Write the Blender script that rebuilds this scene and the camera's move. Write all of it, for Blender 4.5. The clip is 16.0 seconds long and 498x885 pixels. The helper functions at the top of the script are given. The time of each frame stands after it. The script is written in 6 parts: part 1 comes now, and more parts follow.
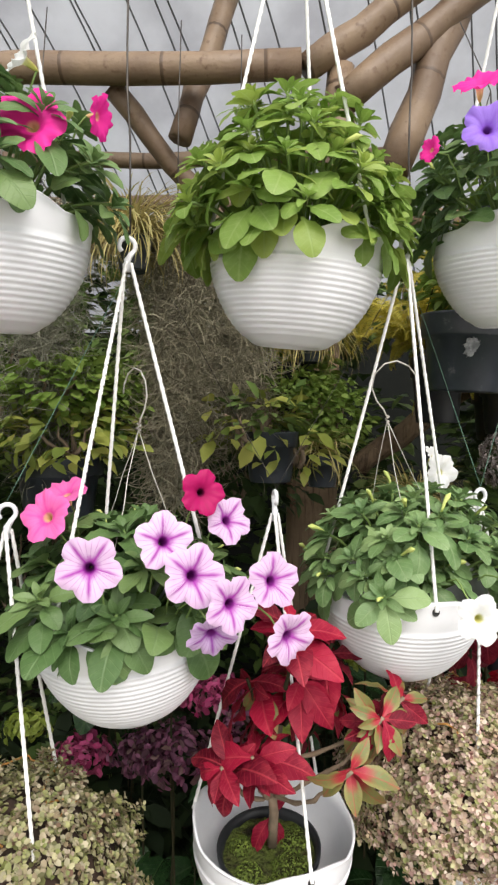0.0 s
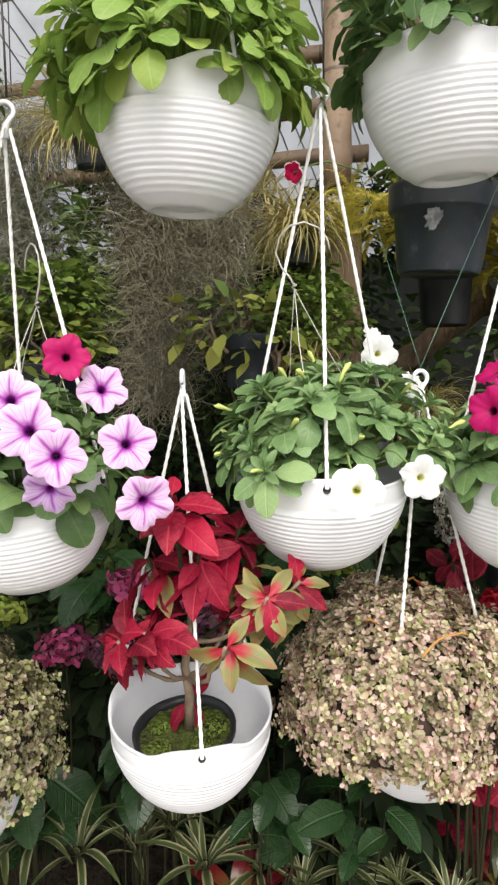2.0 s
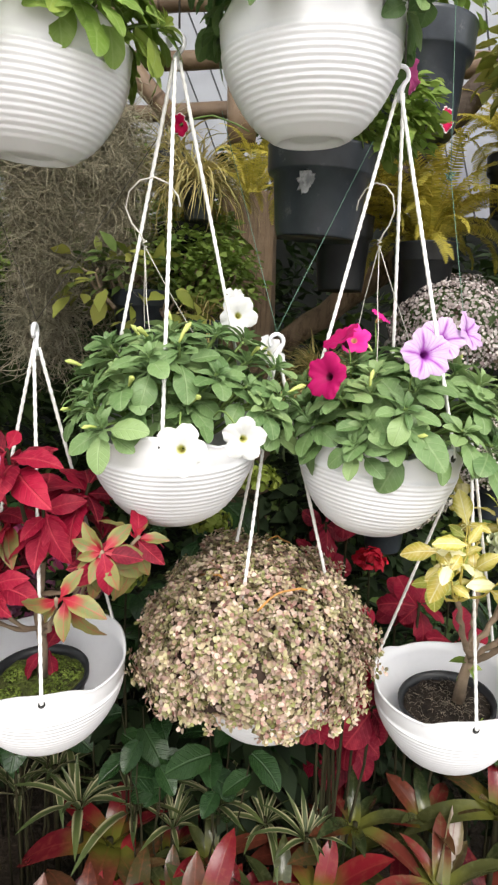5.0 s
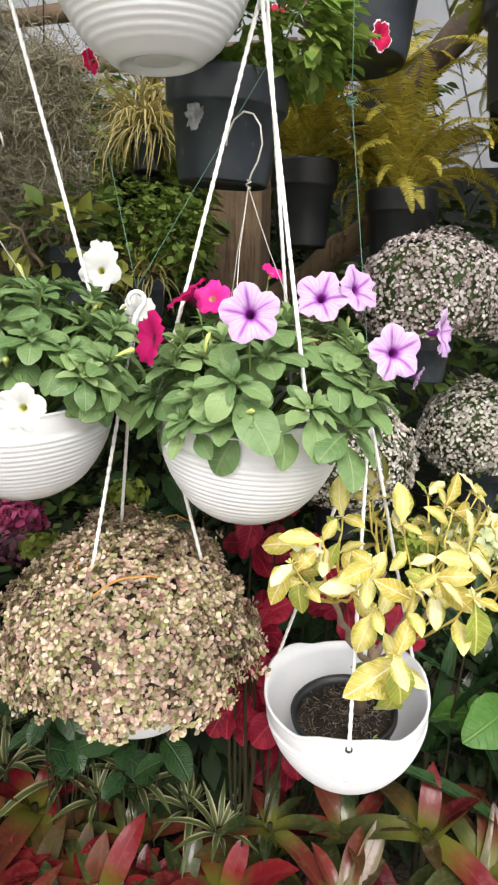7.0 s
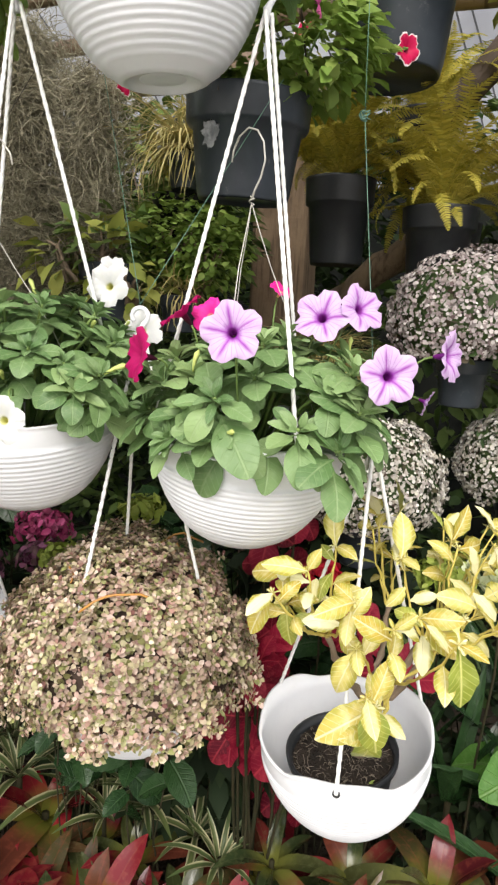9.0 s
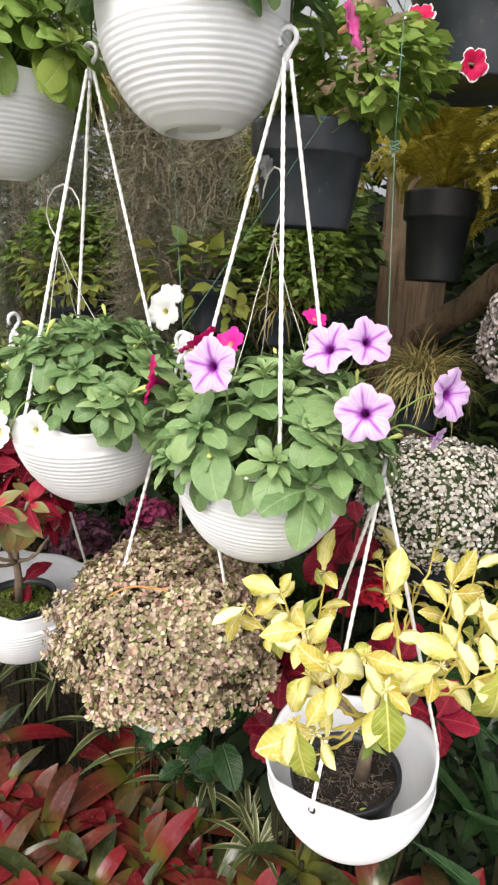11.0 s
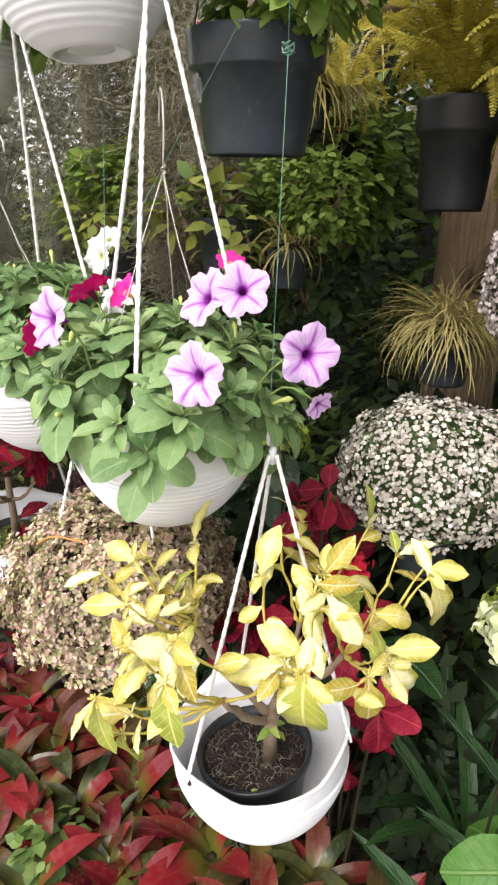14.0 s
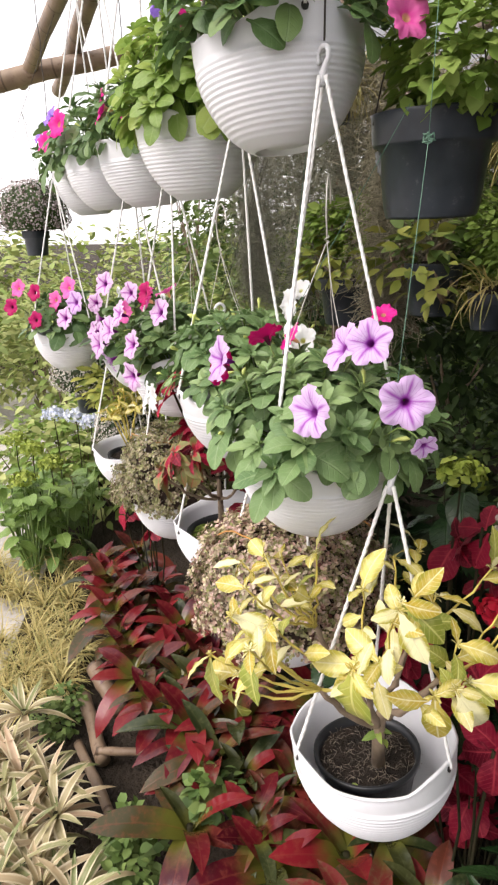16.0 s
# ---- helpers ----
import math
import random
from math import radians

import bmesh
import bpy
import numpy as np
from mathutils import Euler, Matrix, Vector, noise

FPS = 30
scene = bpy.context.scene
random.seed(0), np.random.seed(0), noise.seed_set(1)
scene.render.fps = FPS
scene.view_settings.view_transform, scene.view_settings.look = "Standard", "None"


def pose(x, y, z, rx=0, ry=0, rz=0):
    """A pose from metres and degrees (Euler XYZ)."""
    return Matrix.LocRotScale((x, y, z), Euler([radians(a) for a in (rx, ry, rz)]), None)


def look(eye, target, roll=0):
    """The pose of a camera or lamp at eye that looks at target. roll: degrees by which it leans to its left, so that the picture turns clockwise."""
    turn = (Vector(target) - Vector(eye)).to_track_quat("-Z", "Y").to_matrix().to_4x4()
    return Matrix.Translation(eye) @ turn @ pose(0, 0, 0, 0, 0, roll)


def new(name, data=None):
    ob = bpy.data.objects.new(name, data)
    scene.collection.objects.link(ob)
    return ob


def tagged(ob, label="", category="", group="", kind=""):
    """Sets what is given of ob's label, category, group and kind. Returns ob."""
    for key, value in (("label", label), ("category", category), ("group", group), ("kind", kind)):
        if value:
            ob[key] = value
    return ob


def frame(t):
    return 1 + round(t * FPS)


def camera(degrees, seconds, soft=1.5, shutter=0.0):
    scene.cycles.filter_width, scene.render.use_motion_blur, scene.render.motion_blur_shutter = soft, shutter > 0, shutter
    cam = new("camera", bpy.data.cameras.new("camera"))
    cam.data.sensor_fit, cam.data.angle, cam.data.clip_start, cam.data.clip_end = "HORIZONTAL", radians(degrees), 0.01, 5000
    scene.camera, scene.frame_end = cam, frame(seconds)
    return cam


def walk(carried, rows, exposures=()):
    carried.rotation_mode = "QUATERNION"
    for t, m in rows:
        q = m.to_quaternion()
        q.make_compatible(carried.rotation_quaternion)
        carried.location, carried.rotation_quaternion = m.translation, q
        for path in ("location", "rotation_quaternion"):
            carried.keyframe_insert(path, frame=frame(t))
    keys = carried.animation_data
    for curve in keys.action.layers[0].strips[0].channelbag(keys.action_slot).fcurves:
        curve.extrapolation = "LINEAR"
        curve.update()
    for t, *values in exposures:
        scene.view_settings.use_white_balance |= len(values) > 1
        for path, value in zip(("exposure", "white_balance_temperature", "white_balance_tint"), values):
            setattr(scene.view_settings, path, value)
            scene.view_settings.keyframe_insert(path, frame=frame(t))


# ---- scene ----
cam = camera(43.9, 16.0, 2.35)
PATH = [
    (0, (0.088, -0.009, 1.524), (-0.006, 1.987, 1.428), 0.4),
    (0.5, (0.13, 0.001, 1.503), (-0.034, 1.991, 1.393), 0.5),
    (1, (0.228, -0.001, 1.47), (-0.046, 1.976, 1.343), 2.1),
    (1.5, (0.331, 0.026, 1.424), (-0.043, 1.979, 1.212), 0.2),
    (2, (0.398, 0.068, 1.401), (-0.058, 2.001, 1.166), -0.8),
    (2.5, (0.441, 0.079, 1.392), (0.012, 2.012, 1.108), -0.4),
    (3, (0.467, 0.075, 1.389), (0.041, 2.009, 1.108), 0.4),
    (3.2, (0.472, 0.076, 1.389), (0.035, 2.008, 1.111), 1.0),
    (5.3, (0.591, 0.093, 1.404), (0.282, 2.031, 1.021), 1.7),
    (5.5, (0.619, 0.124, 1.398), (0.275, 2.054, 1.003), 1.6),
    (6, (0.71, 0.174, 1.401), (0.312, 2.089, 0.983), 2.0),
    (6.5, (0.798, 0.224, 1.403), (0.295, 2.103, 0.938), 1.9),
    (7, (0.872, 0.275, 1.4), (0.263, 2.12, 0.927), 1.9),
    (7.5, (0.891, 0.304, 1.398), (0.281, 2.145, 0.909), 2.2),
    (8, (0.881, 0.315, 1.397), (0.262, 2.153, 0.908), 3.0),
    (8.5, (0.89, 0.319, 1.392), (0.242, 2.149, 0.91), 2.3),
    (9, (0.957, 0.336, 1.405), (0.13, 2.106, 0.974), 2.8),
    (9.5, (1.054, 0.383, 1.414), (0.017, 2.036, 0.974), 3.8),
    (9.7, (1.085, 0.396, 1.421), (-0.027, 2.001, 0.989), 3.5),
    (11.8, (1.229, 0.474, 1.48), (-0.133, 1.845, 0.964), 3.2),
    (12, (1.244, 0.486, 1.479), (-0.1, 1.874, 0.963), 3.2),
    (12.5, (1.273, 0.547, 1.473), (-0.085, 1.902, 0.907), 2.5),
    (13, (1.313, 0.629, 1.479), (-0.114, 1.889, 0.865), 2.9),
    (13.5, (1.347, 0.718, 1.484), (-0.204, 1.799, 0.831), 1.8),
    (14, (1.348, 0.773, 1.487), (-0.262, 1.738, 0.797), 1.1),
    (14.5, (1.342, 0.802, 1.478), (-0.359, 1.601, 0.792), -0.0),
    (15, (1.376, 0.854, 1.486), (-0.43, 1.403, 0.824), -0.7),
    (15.5, (1.457, 0.888, 1.513), (-0.397, 1.239, 0.851), -0.4),
    (16, (1.53, 0.892, 1.541), (-0.361, 1.067, 0.915), -1.0),
]
walk(cam, [(t, look(eye, target, roll)) for t, eye, target, roll in PATH],
     [(0, 0.90, 6650, 12), (1, 0.95, 6650, 12), (3, 1.13, 6650, 12), (9, 1.08, 6700, 12), (12, 1.20, 6700, 13), (13.5, 1.27, 6700, 14), (15.2, 1.39, 6700, 15), (15.6, 1.35, 6750, 17), (16, 1.0, 6750, 18)])

# ---- light ----
world = bpy.data.worlds.new("sky")
scene.world = world
world.use_nodes = True
wn = world.node_tree
wn.nodes.clear()
sky = wn.nodes.new("ShaderNodeTexSky")
sky.sky_type = "NISHITA"
sky.sun_disc = False
sky.sun_elevation, sky.sun_rotation = radians(47), radians(158)
sky.air_density, sky.dust_density, sky.ozone_density = 1.0, 4.0, 1.0
haze = wn.nodes.new("ShaderNodeMix")
haze.data_type = "RGBA"
haze.inputs[0].default_value = 0.75
haze.inputs[7].default_value = (10.6, 10.8, 10.8, 1)
bg = wn.nodes.new("ShaderNodeBackground")
bg.inputs["Strength"].default_value = 0.108
wo = wn.nodes.new("ShaderNodeOutputWorld")
wn.links.new(sky.outputs[0], haze.inputs[6])
wn.links.new(haze.outputs[2], bg.inputs[0])
wn.links.new(bg.outputs[0], wo.inputs[0])
sun = new("sun", bpy.data.lights.new("sun", "SUN"))
sun.data.energy, sun.data.angle, sun.data.color = 1.70, radians(35), (1.0, 0.985, 0.955)
sun.matrix_world = look((0.9, -2.2, 2.55), (0, 0, 0))
scene.view_settings.exposure = 1.15


# ---- materials ----
def mat(name, rough=0.5, spec=0.4):
    m = bpy.data.materials.new(name)
    m.use_nodes = True
    nt = m.node_tree
    b = nt.nodes["Principled BSDF"]
    b.inputs["Roughness"].default_value = rough
    b.inputs["Specular IOR Level"].default_value = spec
    return m, nt, b


def math_(nt, op, a, b=None, c=None):
    n = nt.nodes.new("ShaderNodeMath")
    n.operation = op
    for i, v in enumerate((a, b, c)):
        if v is None:
            continue
        if isinstance(v, (int, float)):
            n.inputs[i].default_value = v
        else:
            nt.links.new(v, n.inputs[i])
    return n.outputs[0]


def mixc(nt, fac, a, b):
    n = nt.nodes.new("ShaderNodeMix")
    n.data_type = "RGBA"
    for s, v in ((n.inputs[0], fac), (n.inputs[6], a), (n.inputs[7], b)):
        if isinstance(v, (int, float)):
            s.default_value = v
        elif isinstance(v, tuple):
            s.default_value = (*v, 1)
        else:
            nt.links.new(v, s)
    return n.outputs[2]


def smooth(nt, v, lo, hi):
    n = nt.nodes.new("ShaderNodeMapRange")
    n.interpolation_type = "SMOOTHSTEP"
    n.inputs[1].default_value, n.inputs[2].default_value = lo, hi
    nt.links.new(v, n.inputs[0])
    return n.outputs[0]


def noise_(nt, scale, detail=3, coord=None, rough=0.55):
    n = nt.nodes.new("ShaderNodeTexNoise")
    n.inputs["Scale"].default_value, n.inputs["Detail"].default_value, n.inputs["Roughness"].default_value = scale, detail, rough
    if coord is None:
        coord = nt.nodes.new("ShaderNodeTexCoord").outputs["Object"]
    nt.links.new(coord, n.inputs["Vector"])
    return n.outputs["Fac"]


def bump(nt, b, h, strength=0.3, dist=0.002):
    n = nt.nodes.new("ShaderNodeBump")
    n.inputs["Strength"].default_value, n.inputs["Distance"].default_value = strength, dist
    nt.links.new(h, n.inputs["Height"])
    nt.links.new(n.outputs[0], b.inputs["Normal"])


def rnd(nt):
    a = nt.nodes.new("ShaderNodeObjectInfo").outputs["Random"]
    g = nt.nodes.new("ShaderNodeNewGeometry").outputs["Random Per Island"]
    return math_(nt, "FRACT", math_(nt, "ADD", a, g))


def uvs(nt):
    n = nt.nodes.new("ShaderNodeUVMap")
    s = nt.nodes.new("ShaderNodeSeparateXYZ")
    nt.links.new(n.outputs[0], s.inputs[0])
    return s.outputs[0], s.outputs[1]


def see_through(nt, b, colour, amount):
    """Part of the light passes through a thin leaf or petal."""
    t = nt.nodes.new("ShaderNodeBsdfTranslucent")
    mx = nt.nodes.new("ShaderNodeMixShader")
    mx.inputs[0].default_value = amount
    nt.links.new(colour, t.inputs[0])
    nt.links.new(b.outputs[0], mx.inputs[1])
    nt.links.new(t.outputs[0], mx.inputs[2])
    nt.links.new(mx.outputs[0], nt.nodes["Material Output"].inputs[0])


def leaf_mat(name, a, b2, vein, base=None, rough=0.5, through_=0.25, veins=9, vein_amt=0.5, edge=None, third=None, bumpy=0.25):
    """a..b2: the leaf's range of colours; base: colour towards the foot; edge: colour of the margins."""
    m, nt, b = mat(name, rough)
    r = rnd(nt)
    u, v = uvs(nt)
    col = mixc(nt, r, a, b2)
    if third:
        col = mixc(nt, smooth(nt, math_(nt, "FRACT", math_(nt, "MULTIPLY", r, 7.13)), 0.55, 0.95), col, third)
    col = mixc(nt, smooth(nt, noise_(nt, 60, 4), 0.45, 0.7), col, mixc(nt, 0.35, col, vein))
    d = math_(nt, "ABSOLUTE", math_(nt, "SUBTRACT", u, 0.5))
    if base:
        col = mixc(nt, smooth(nt, math_(nt, "ADD", v, math_(nt, "MULTIPLY", noise_(nt, 40), 0.25)), 0.62, 0.22), col, base)
    if edge:
        col = mixc(nt, smooth(nt, math_(nt, "ADD", d, math_(nt, "MULTIPLY", noise_(nt, 50), 0.2)), 0.3, 0.48), col, edge)
    side = math_(nt, "SINE", math_(nt, "MULTIPLY", math_(nt, "SUBTRACT", v, math_(nt, "MULTIPLY", d, 0.55)), veins * 6.283))
    sv = smooth(nt, side, 0.82, 1.0)
    mid = smooth(nt, d, 0.045, 0.012)
    al = math_(nt, "MAXIMUM", mid, math_(nt, "MULTIPLY", sv, 0.45))
    col = mixc(nt, math_(nt, "MULTIPLY", al, vein_amt), col, vein)
    nt.links.new(col, b.inputs["Base Color"])
    h = math_(nt, "ADD", math_(nt, "MULTIPLY", al, -1.0), math_(nt, "MULTIPLY", noise_(nt, 180, 2), 0.5))
    bump(nt, b, h, bumpy, 0.002)
    see_through(nt, b, col, through_)
    return m


def petal_mat(name, outer, inner, throat, vein_amt=0.7, rim=None, veins=5, reach=0.58):
    m, nt, b = mat(name, 0.55, 0.25)
    u, v = uvs(nt)
    r = nt.nodes.new("ShaderNodeObjectInfo").outputs["Random"]
    ray = math_(nt, "ABSOLUTE", math_(nt, "SINE", math_(nt, "MULTIPLY", u, veins * 3.1416)))
    fine = math_(nt, "ABSOLUTE", math_(nt, "SINE", math_(nt, "MULTIPLY", u, veins * 5 * 3.1416)))
    wide = math_(nt, "MULTIPLY", math_(nt, "SUBTRACT", 1.14, v), 0.85)
    vein = math_(nt, "MAXIMUM", math_(nt, "SUBTRACT", 1.0, math_(nt, "DIVIDE", ray, math_(nt, "MAXIMUM", wide, 0.05))), 0.0)
    vein2 = math_(nt, "MULTIPLY", smooth(nt, fine, 0.45, 0.0), 0.45)
    fade = smooth(nt, v, 1.12, 0.62)
    k = math_(nt, "MULTIPLY", math_(nt, "MAXIMUM", vein, vein2), math_(nt, "MULTIPLY", fade, vein_amt))
    o2 = tuple(min(1, c * 0.88) for c in outer)
    col = mixc(nt, r, outer, o2)
    col = mixc(nt, smooth(nt, math_(nt, "ADD", v, math_(nt, "MULTIPLY", noise_(nt, 90), 0.25)), reach, 0.25), col, inner)
    col = mixc(nt, k, col, inner)
    if rim:
        w = math_(nt, "ADD", v, math_(nt, "MULTIPLY", noise_(nt, 70, 2), 0.35))
        col = mixc(nt, smooth(nt, w, 1.04, 1.12), col, rim)
    col = mixc(nt, smooth(nt, v, 0.24, 0.10), col, throat)
    nt.links.new(col, b.inputs["Base Color"])
    bump(nt, b, math_(nt, "ADD", ray, noise_(nt, 150, 2)), 0.25, 0.002)
    see_through(nt, b, col, 0.3)
    return m


def plain(name, a, b2, scale=8.0, rough=0.6, bumps=0.2, fine=120, spec=0.4, dist=0.002, metal=0.0, stain=0.3):
    m, nt, b = mat(name, rough, spec)
    n1, n2 = noise_(nt, scale, 5), noise_(nt, fine, 3)
    col = mixc(nt, smooth(nt, n1, 0.3, 0.7), a, b2)
    col = mixc(nt, math_(nt, "MULTIPLY", smooth(nt, n2, 0.5, 0.75), stain), col, tuple(c * 0.6 for c in a))
    nt.links.new(col, b.inputs["Base Color"])
    b.inputs["Metallic"].default_value = metal
    bump(nt, b, math_(nt, "ADD", n1, n2), bumps, dist)
    return m


def island_mat(name, cols, rough=0.6, through_=0.2):
    """Small leaves joined in one mesh: each takes one of the colours."""
    m, nt, b = mat(name, rough, 0.3)
    r = rnd(nt)
    ramp = nt.nodes.new("ShaderNodeValToRGB")
    ramp.color_ramp.interpolation = "LINEAR"
    while len(ramp.color_ramp.elements) < len(cols):
        ramp.color_ramp.elements.new(0.5)
    for e, (i, c) in zip(ramp.color_ramp.elements, enumerate(cols)):
        e.position = i / max(1, len(cols) - 1)
        e.color = (*c, 1)
    nt.links.new(r, ramp.inputs[0])
    col = mixc(nt, math_(nt, "MULTIPLY", smooth(nt, noise_(nt, 9, 3), 0.4, 0.7), 0.25), ramp.outputs[0], tuple(c * 0.5 for c in cols[0]))
    nt.links.new(col, b.inputs["Base Color"])
    see_through(nt, b, col, through_)
    return m


POT = plain("white plastic", (0.695, 0.705, 0.725), (0.655, 0.665, 0.685), 5, 0.36, 0.03, 60, stain=0.08)
ROPE = plain("white cord", (0.82, 0.82, 0.80), (0.70, 0.70, 0.68), 30, 0.7, 0.3, 300)
HOLE = plain("dark hole", (0.02, 0.02, 0.02), (0.03, 0.03, 0.03))
BLACKPOT, nt_, b_ = mat("black nursery plastic", 0.29)
c_ = mixc(nt_, smooth(nt_, noise_(nt_, 14, 5), 0.3, 0.7), (0.024, 0.030, 0.038), (0.043, 0.052, 0.063))
c_ = mixc(nt_, math_(nt_, "MULTIPLY", smooth(nt_, noise_(nt_, 26, 6, rough=0.7), 0.60, 0.74), 0.7), c_, (0.15, 0.155, 0.16))
nt_.links.new(c_, b_.inputs["Base Color"])
bump(nt_, b_, noise_(nt_, 60, 3), 0.2, 0.002)
INNERPOT = plain("thin black plastic", (0.010, 0.011, 0.013), (0.018, 0.020, 0.022), 20, 0.38, 0.1)
SCUFF = plain("pale scuff", (0.35, 0.36, 0.37), (0.12, 0.13, 0.14), 60, 0.7, 0.2)
PETLEAF = leaf_mat("petunia leaf", (0.090, 0.172, 0.056), (0.165, 0.268, 0.098), (0.29, 0.39, 0.19), rough=0.46, vein_amt=0.38, third=(0.23, 0.335, 0.13), veins=6, bumpy=0.45)
LIMELEAF = leaf_mat("lime petunia leaf", (0.150, 0.255, 0.040), (0.235, 0.355, 0.075), (0.34, 0.44, 0.16), rough=0.5, vein_amt=0.35, through_=0.38, third=(0.29, 0.38, 0.075), veins=6)
DARKLEAF = leaf_mat("dark petunia leaf", (0.058, 0.120, 0.036), (0.105, 0.185, 0.056), (0.18, 0.27, 0.12), rough=0.48, vein_amt=0.3, third=(0.14, 0.22, 0.07), veins=6, bumpy=0.4)
BUD = plain("bud green", (0.35, 0.42, 0.10), (0.45, 0.5, 0.16), 30, 0.6)
STEM = plain("green stem", (0.10, 0.17, 0.04), (0.16, 0.24, 0.06), 30, 0.6)
# stem colour lowered to carry the shade among the bed plants
DARKSTEM = plain("dark woody stem", (0.020, 0.022, 0.010), (0.034, 0.027, 0.014), 30, 0.85, spec=0.12)
LILAC = petal_mat("lilac petal", (0.74, 0.52, 0.745), (0.34, 0.026, 0.34), (0.10, 0.006, 0.11), 1.0, reach=0.58)
PALEMAUVE = petal_mat("pale mauve petal", (0.68, 0.48, 0.76), (0.32, 0.05, 0.40), (0.16, 0.012, 0.18), 1.0, reach=0.53)
MAGENTA = petal_mat("magenta petal", (0.44, 0.004, 0.11), (0.32, 0.003, 0.08), (0.03, 0.001, 0.01), 0.4)
HOTPINK = petal_mat("hot pink petal", (0.86, 0.03, 0.33), (0.78, 0.02, 0.28), (0.75, 0.5, 0.25), 0.4)
ROSEPINK = petal_mat("rose pink petal", (0.85, 0.16, 0.45), (0.70, 0.04, 0.32), (0.75, 0.5, 0.25), 0.5)
WHITEPETAL = petal_mat("white petal", (0.74, 0.75, 0.74), (0.72, 0.73, 0.60), (0.55, 0.54, 0.14), 0.25, reach=0.38)
VIOLET = petal_mat("violet petal", (0.35, 0.20, 0.75), (0.22, 0.08, 0.55), (0.10, 0.02, 0.2), 0.5)
REDWHITE = petal_mat("red petal with white rim", (0.60, 0.006, 0.08), (0.48, 0.004, 0.06), (0.1, 0.0, 0.02), 0.3, rim=(0.85, 0.78, 0.78))
YLEAF = leaf_mat("yellow variegated leaf", (0.42, 0.315, 0.036), (0.66, 0.595, 0.185), (0.84, 0.81, 0.52), rough=0.24, vein_amt=0.6, through_=0.25, third=(0.80, 0.77, 0.46), veins=7, edge=(0.34, 0.31, 0.045), bumpy=0.5)
YGREEN = leaf_mat("green variegated leaf with yellow veins", (0.22, 0.27, 0.035), (0.36, 0.37, 0.065), (0.66, 0.65, 0.24), rough=0.30, vein_amt=0.8, through_=0.2, veins=7, edge=(0.24, 0.29, 0.05), bumpy=0.5)
YBARK = plain("yellow-green bark", (0.58, 0.48, 0.11), (0.44, 0.35, 0.085), 40, 0.6, 0.5)
TRUNK = plain("grey-brown bark", (0.26, 0.19, 0.13), (0.16, 0.12, 0.08), 40, 0.8, 0.6)
REDBRACT = leaf_mat("red bract", (0.145, 0.0025, 0.015), (0.30, 0.006, 0.031), (0.46, 0.05, 0.07), rough=0.55, vein_amt=0.5, third=(0.095, 0.002, 0.011), veins=8, bumpy=0.6, through_=0.12)
REDBRACT.node_tree.nodes["Principled BSDF"].inputs["Specular IOR Level"].default_value = 0.2
MIXBRACT = leaf_mat("green bract with red heart", (0.115, 0.145, 0.040), (0.205, 0.205, 0.065), (0.36, 0.055, 0.05), base=(0.32, 0.010, 0.026), rough=0.5, vein_amt=0.55, veins=8, third=(0.17, 0.165, 0.05), through_=0.15, edge=(0.20, 0.195, 0.06))
SOIL = plain("dark potting soil", (0.014, 0.011, 0.009), (0.032, 0.024, 0.018), 30, 0.95, 1.0, 160, 0.2, 0.01)
MOSSY = plain("mossy soil", (0.024, 0.018, 0.010), (0.095, 0.125, 0.024), 48, 0.95, 1.0, 190, 0.2, 0.012)
CALLISIA = island_mat("cream and pink small leaves", [(0.055, 0.028, 0.020), (0.28, 0.30, 0.10), (0.65, 0.57, 0.40), (0.19, 0.072, 0.062), (0.73, 0.61, 0.50), (0.45, 0.26, 0.22), (0.56, 0.50, 0.30), (0.17, 0.19, 0.06), (0.66, 0.47, 0.41), (0.26, 0.24, 0.10)], 0.45)
GREENCALLISIA = island_mat("olive and cream small leaves", [(0.055, 0.040, 0.022), (0.21, 0.235, 0.075), (0.44, 0.41, 0.24), (0.14, 0.075, 0.05), (0.50, 0.45, 0.31), (0.27, 0.21, 0.13), (0.38, 0.38, 0.17), (0.16, 0.19, 0.06), (0.40, 0.35, 0.25), (0.22, 0.23, 0.08)], 0.45)
TWIG = plain("dry orange twig", (0.45, 0.22, 0.05), (0.32, 0.16, 0.05), 40)
MUM = island_mat("small white blossoms", [(0.64, 0.61, 0.57), (0.38, 0.35, 0.29), (0.74, 0.72, 0.68), (0.18, 0.14, 0.11), (0.64, 0.62, 0.51), (0.48, 0.42, 0.40)])
LIMEWHITE = island_mat("lime white florets", [(0.52, 0.58, 0.30), (0.66, 0.70, 0.48), (0.40, 0.48, 0.20)])
MUMDULL = island_mat("faded greyish blossoms", [(0.52, 0.48, 0.46), (0.30, 0.24, 0.23), (0.60, 0.56, 0.53), (0.15, 0.10, 0.10), (0.44, 0.38, 0.37)])
MUMLEAF = island_mat("dark small leaves", [(0.03, 0.06, 0.02), (0.06, 0.11, 0.03), (0.09, 0.05, 0.04)])
BROM = leaf_mat("red bromeliad leaf", (0.042, 0.004, 0.008), (0.178, 0.012, 0.017), (0.20, 0.05, 0.03), base=(0.090, 0.092, 0.015), rough=0.22, vein_amt=0.2, through_=0.08, third=(0.040, 0.036, 0.013), veins=1, bumpy=0.15)
BROM.node_tree.nodes["Principled BSDF"].inputs["Specular IOR Level"].default_value = 0.28
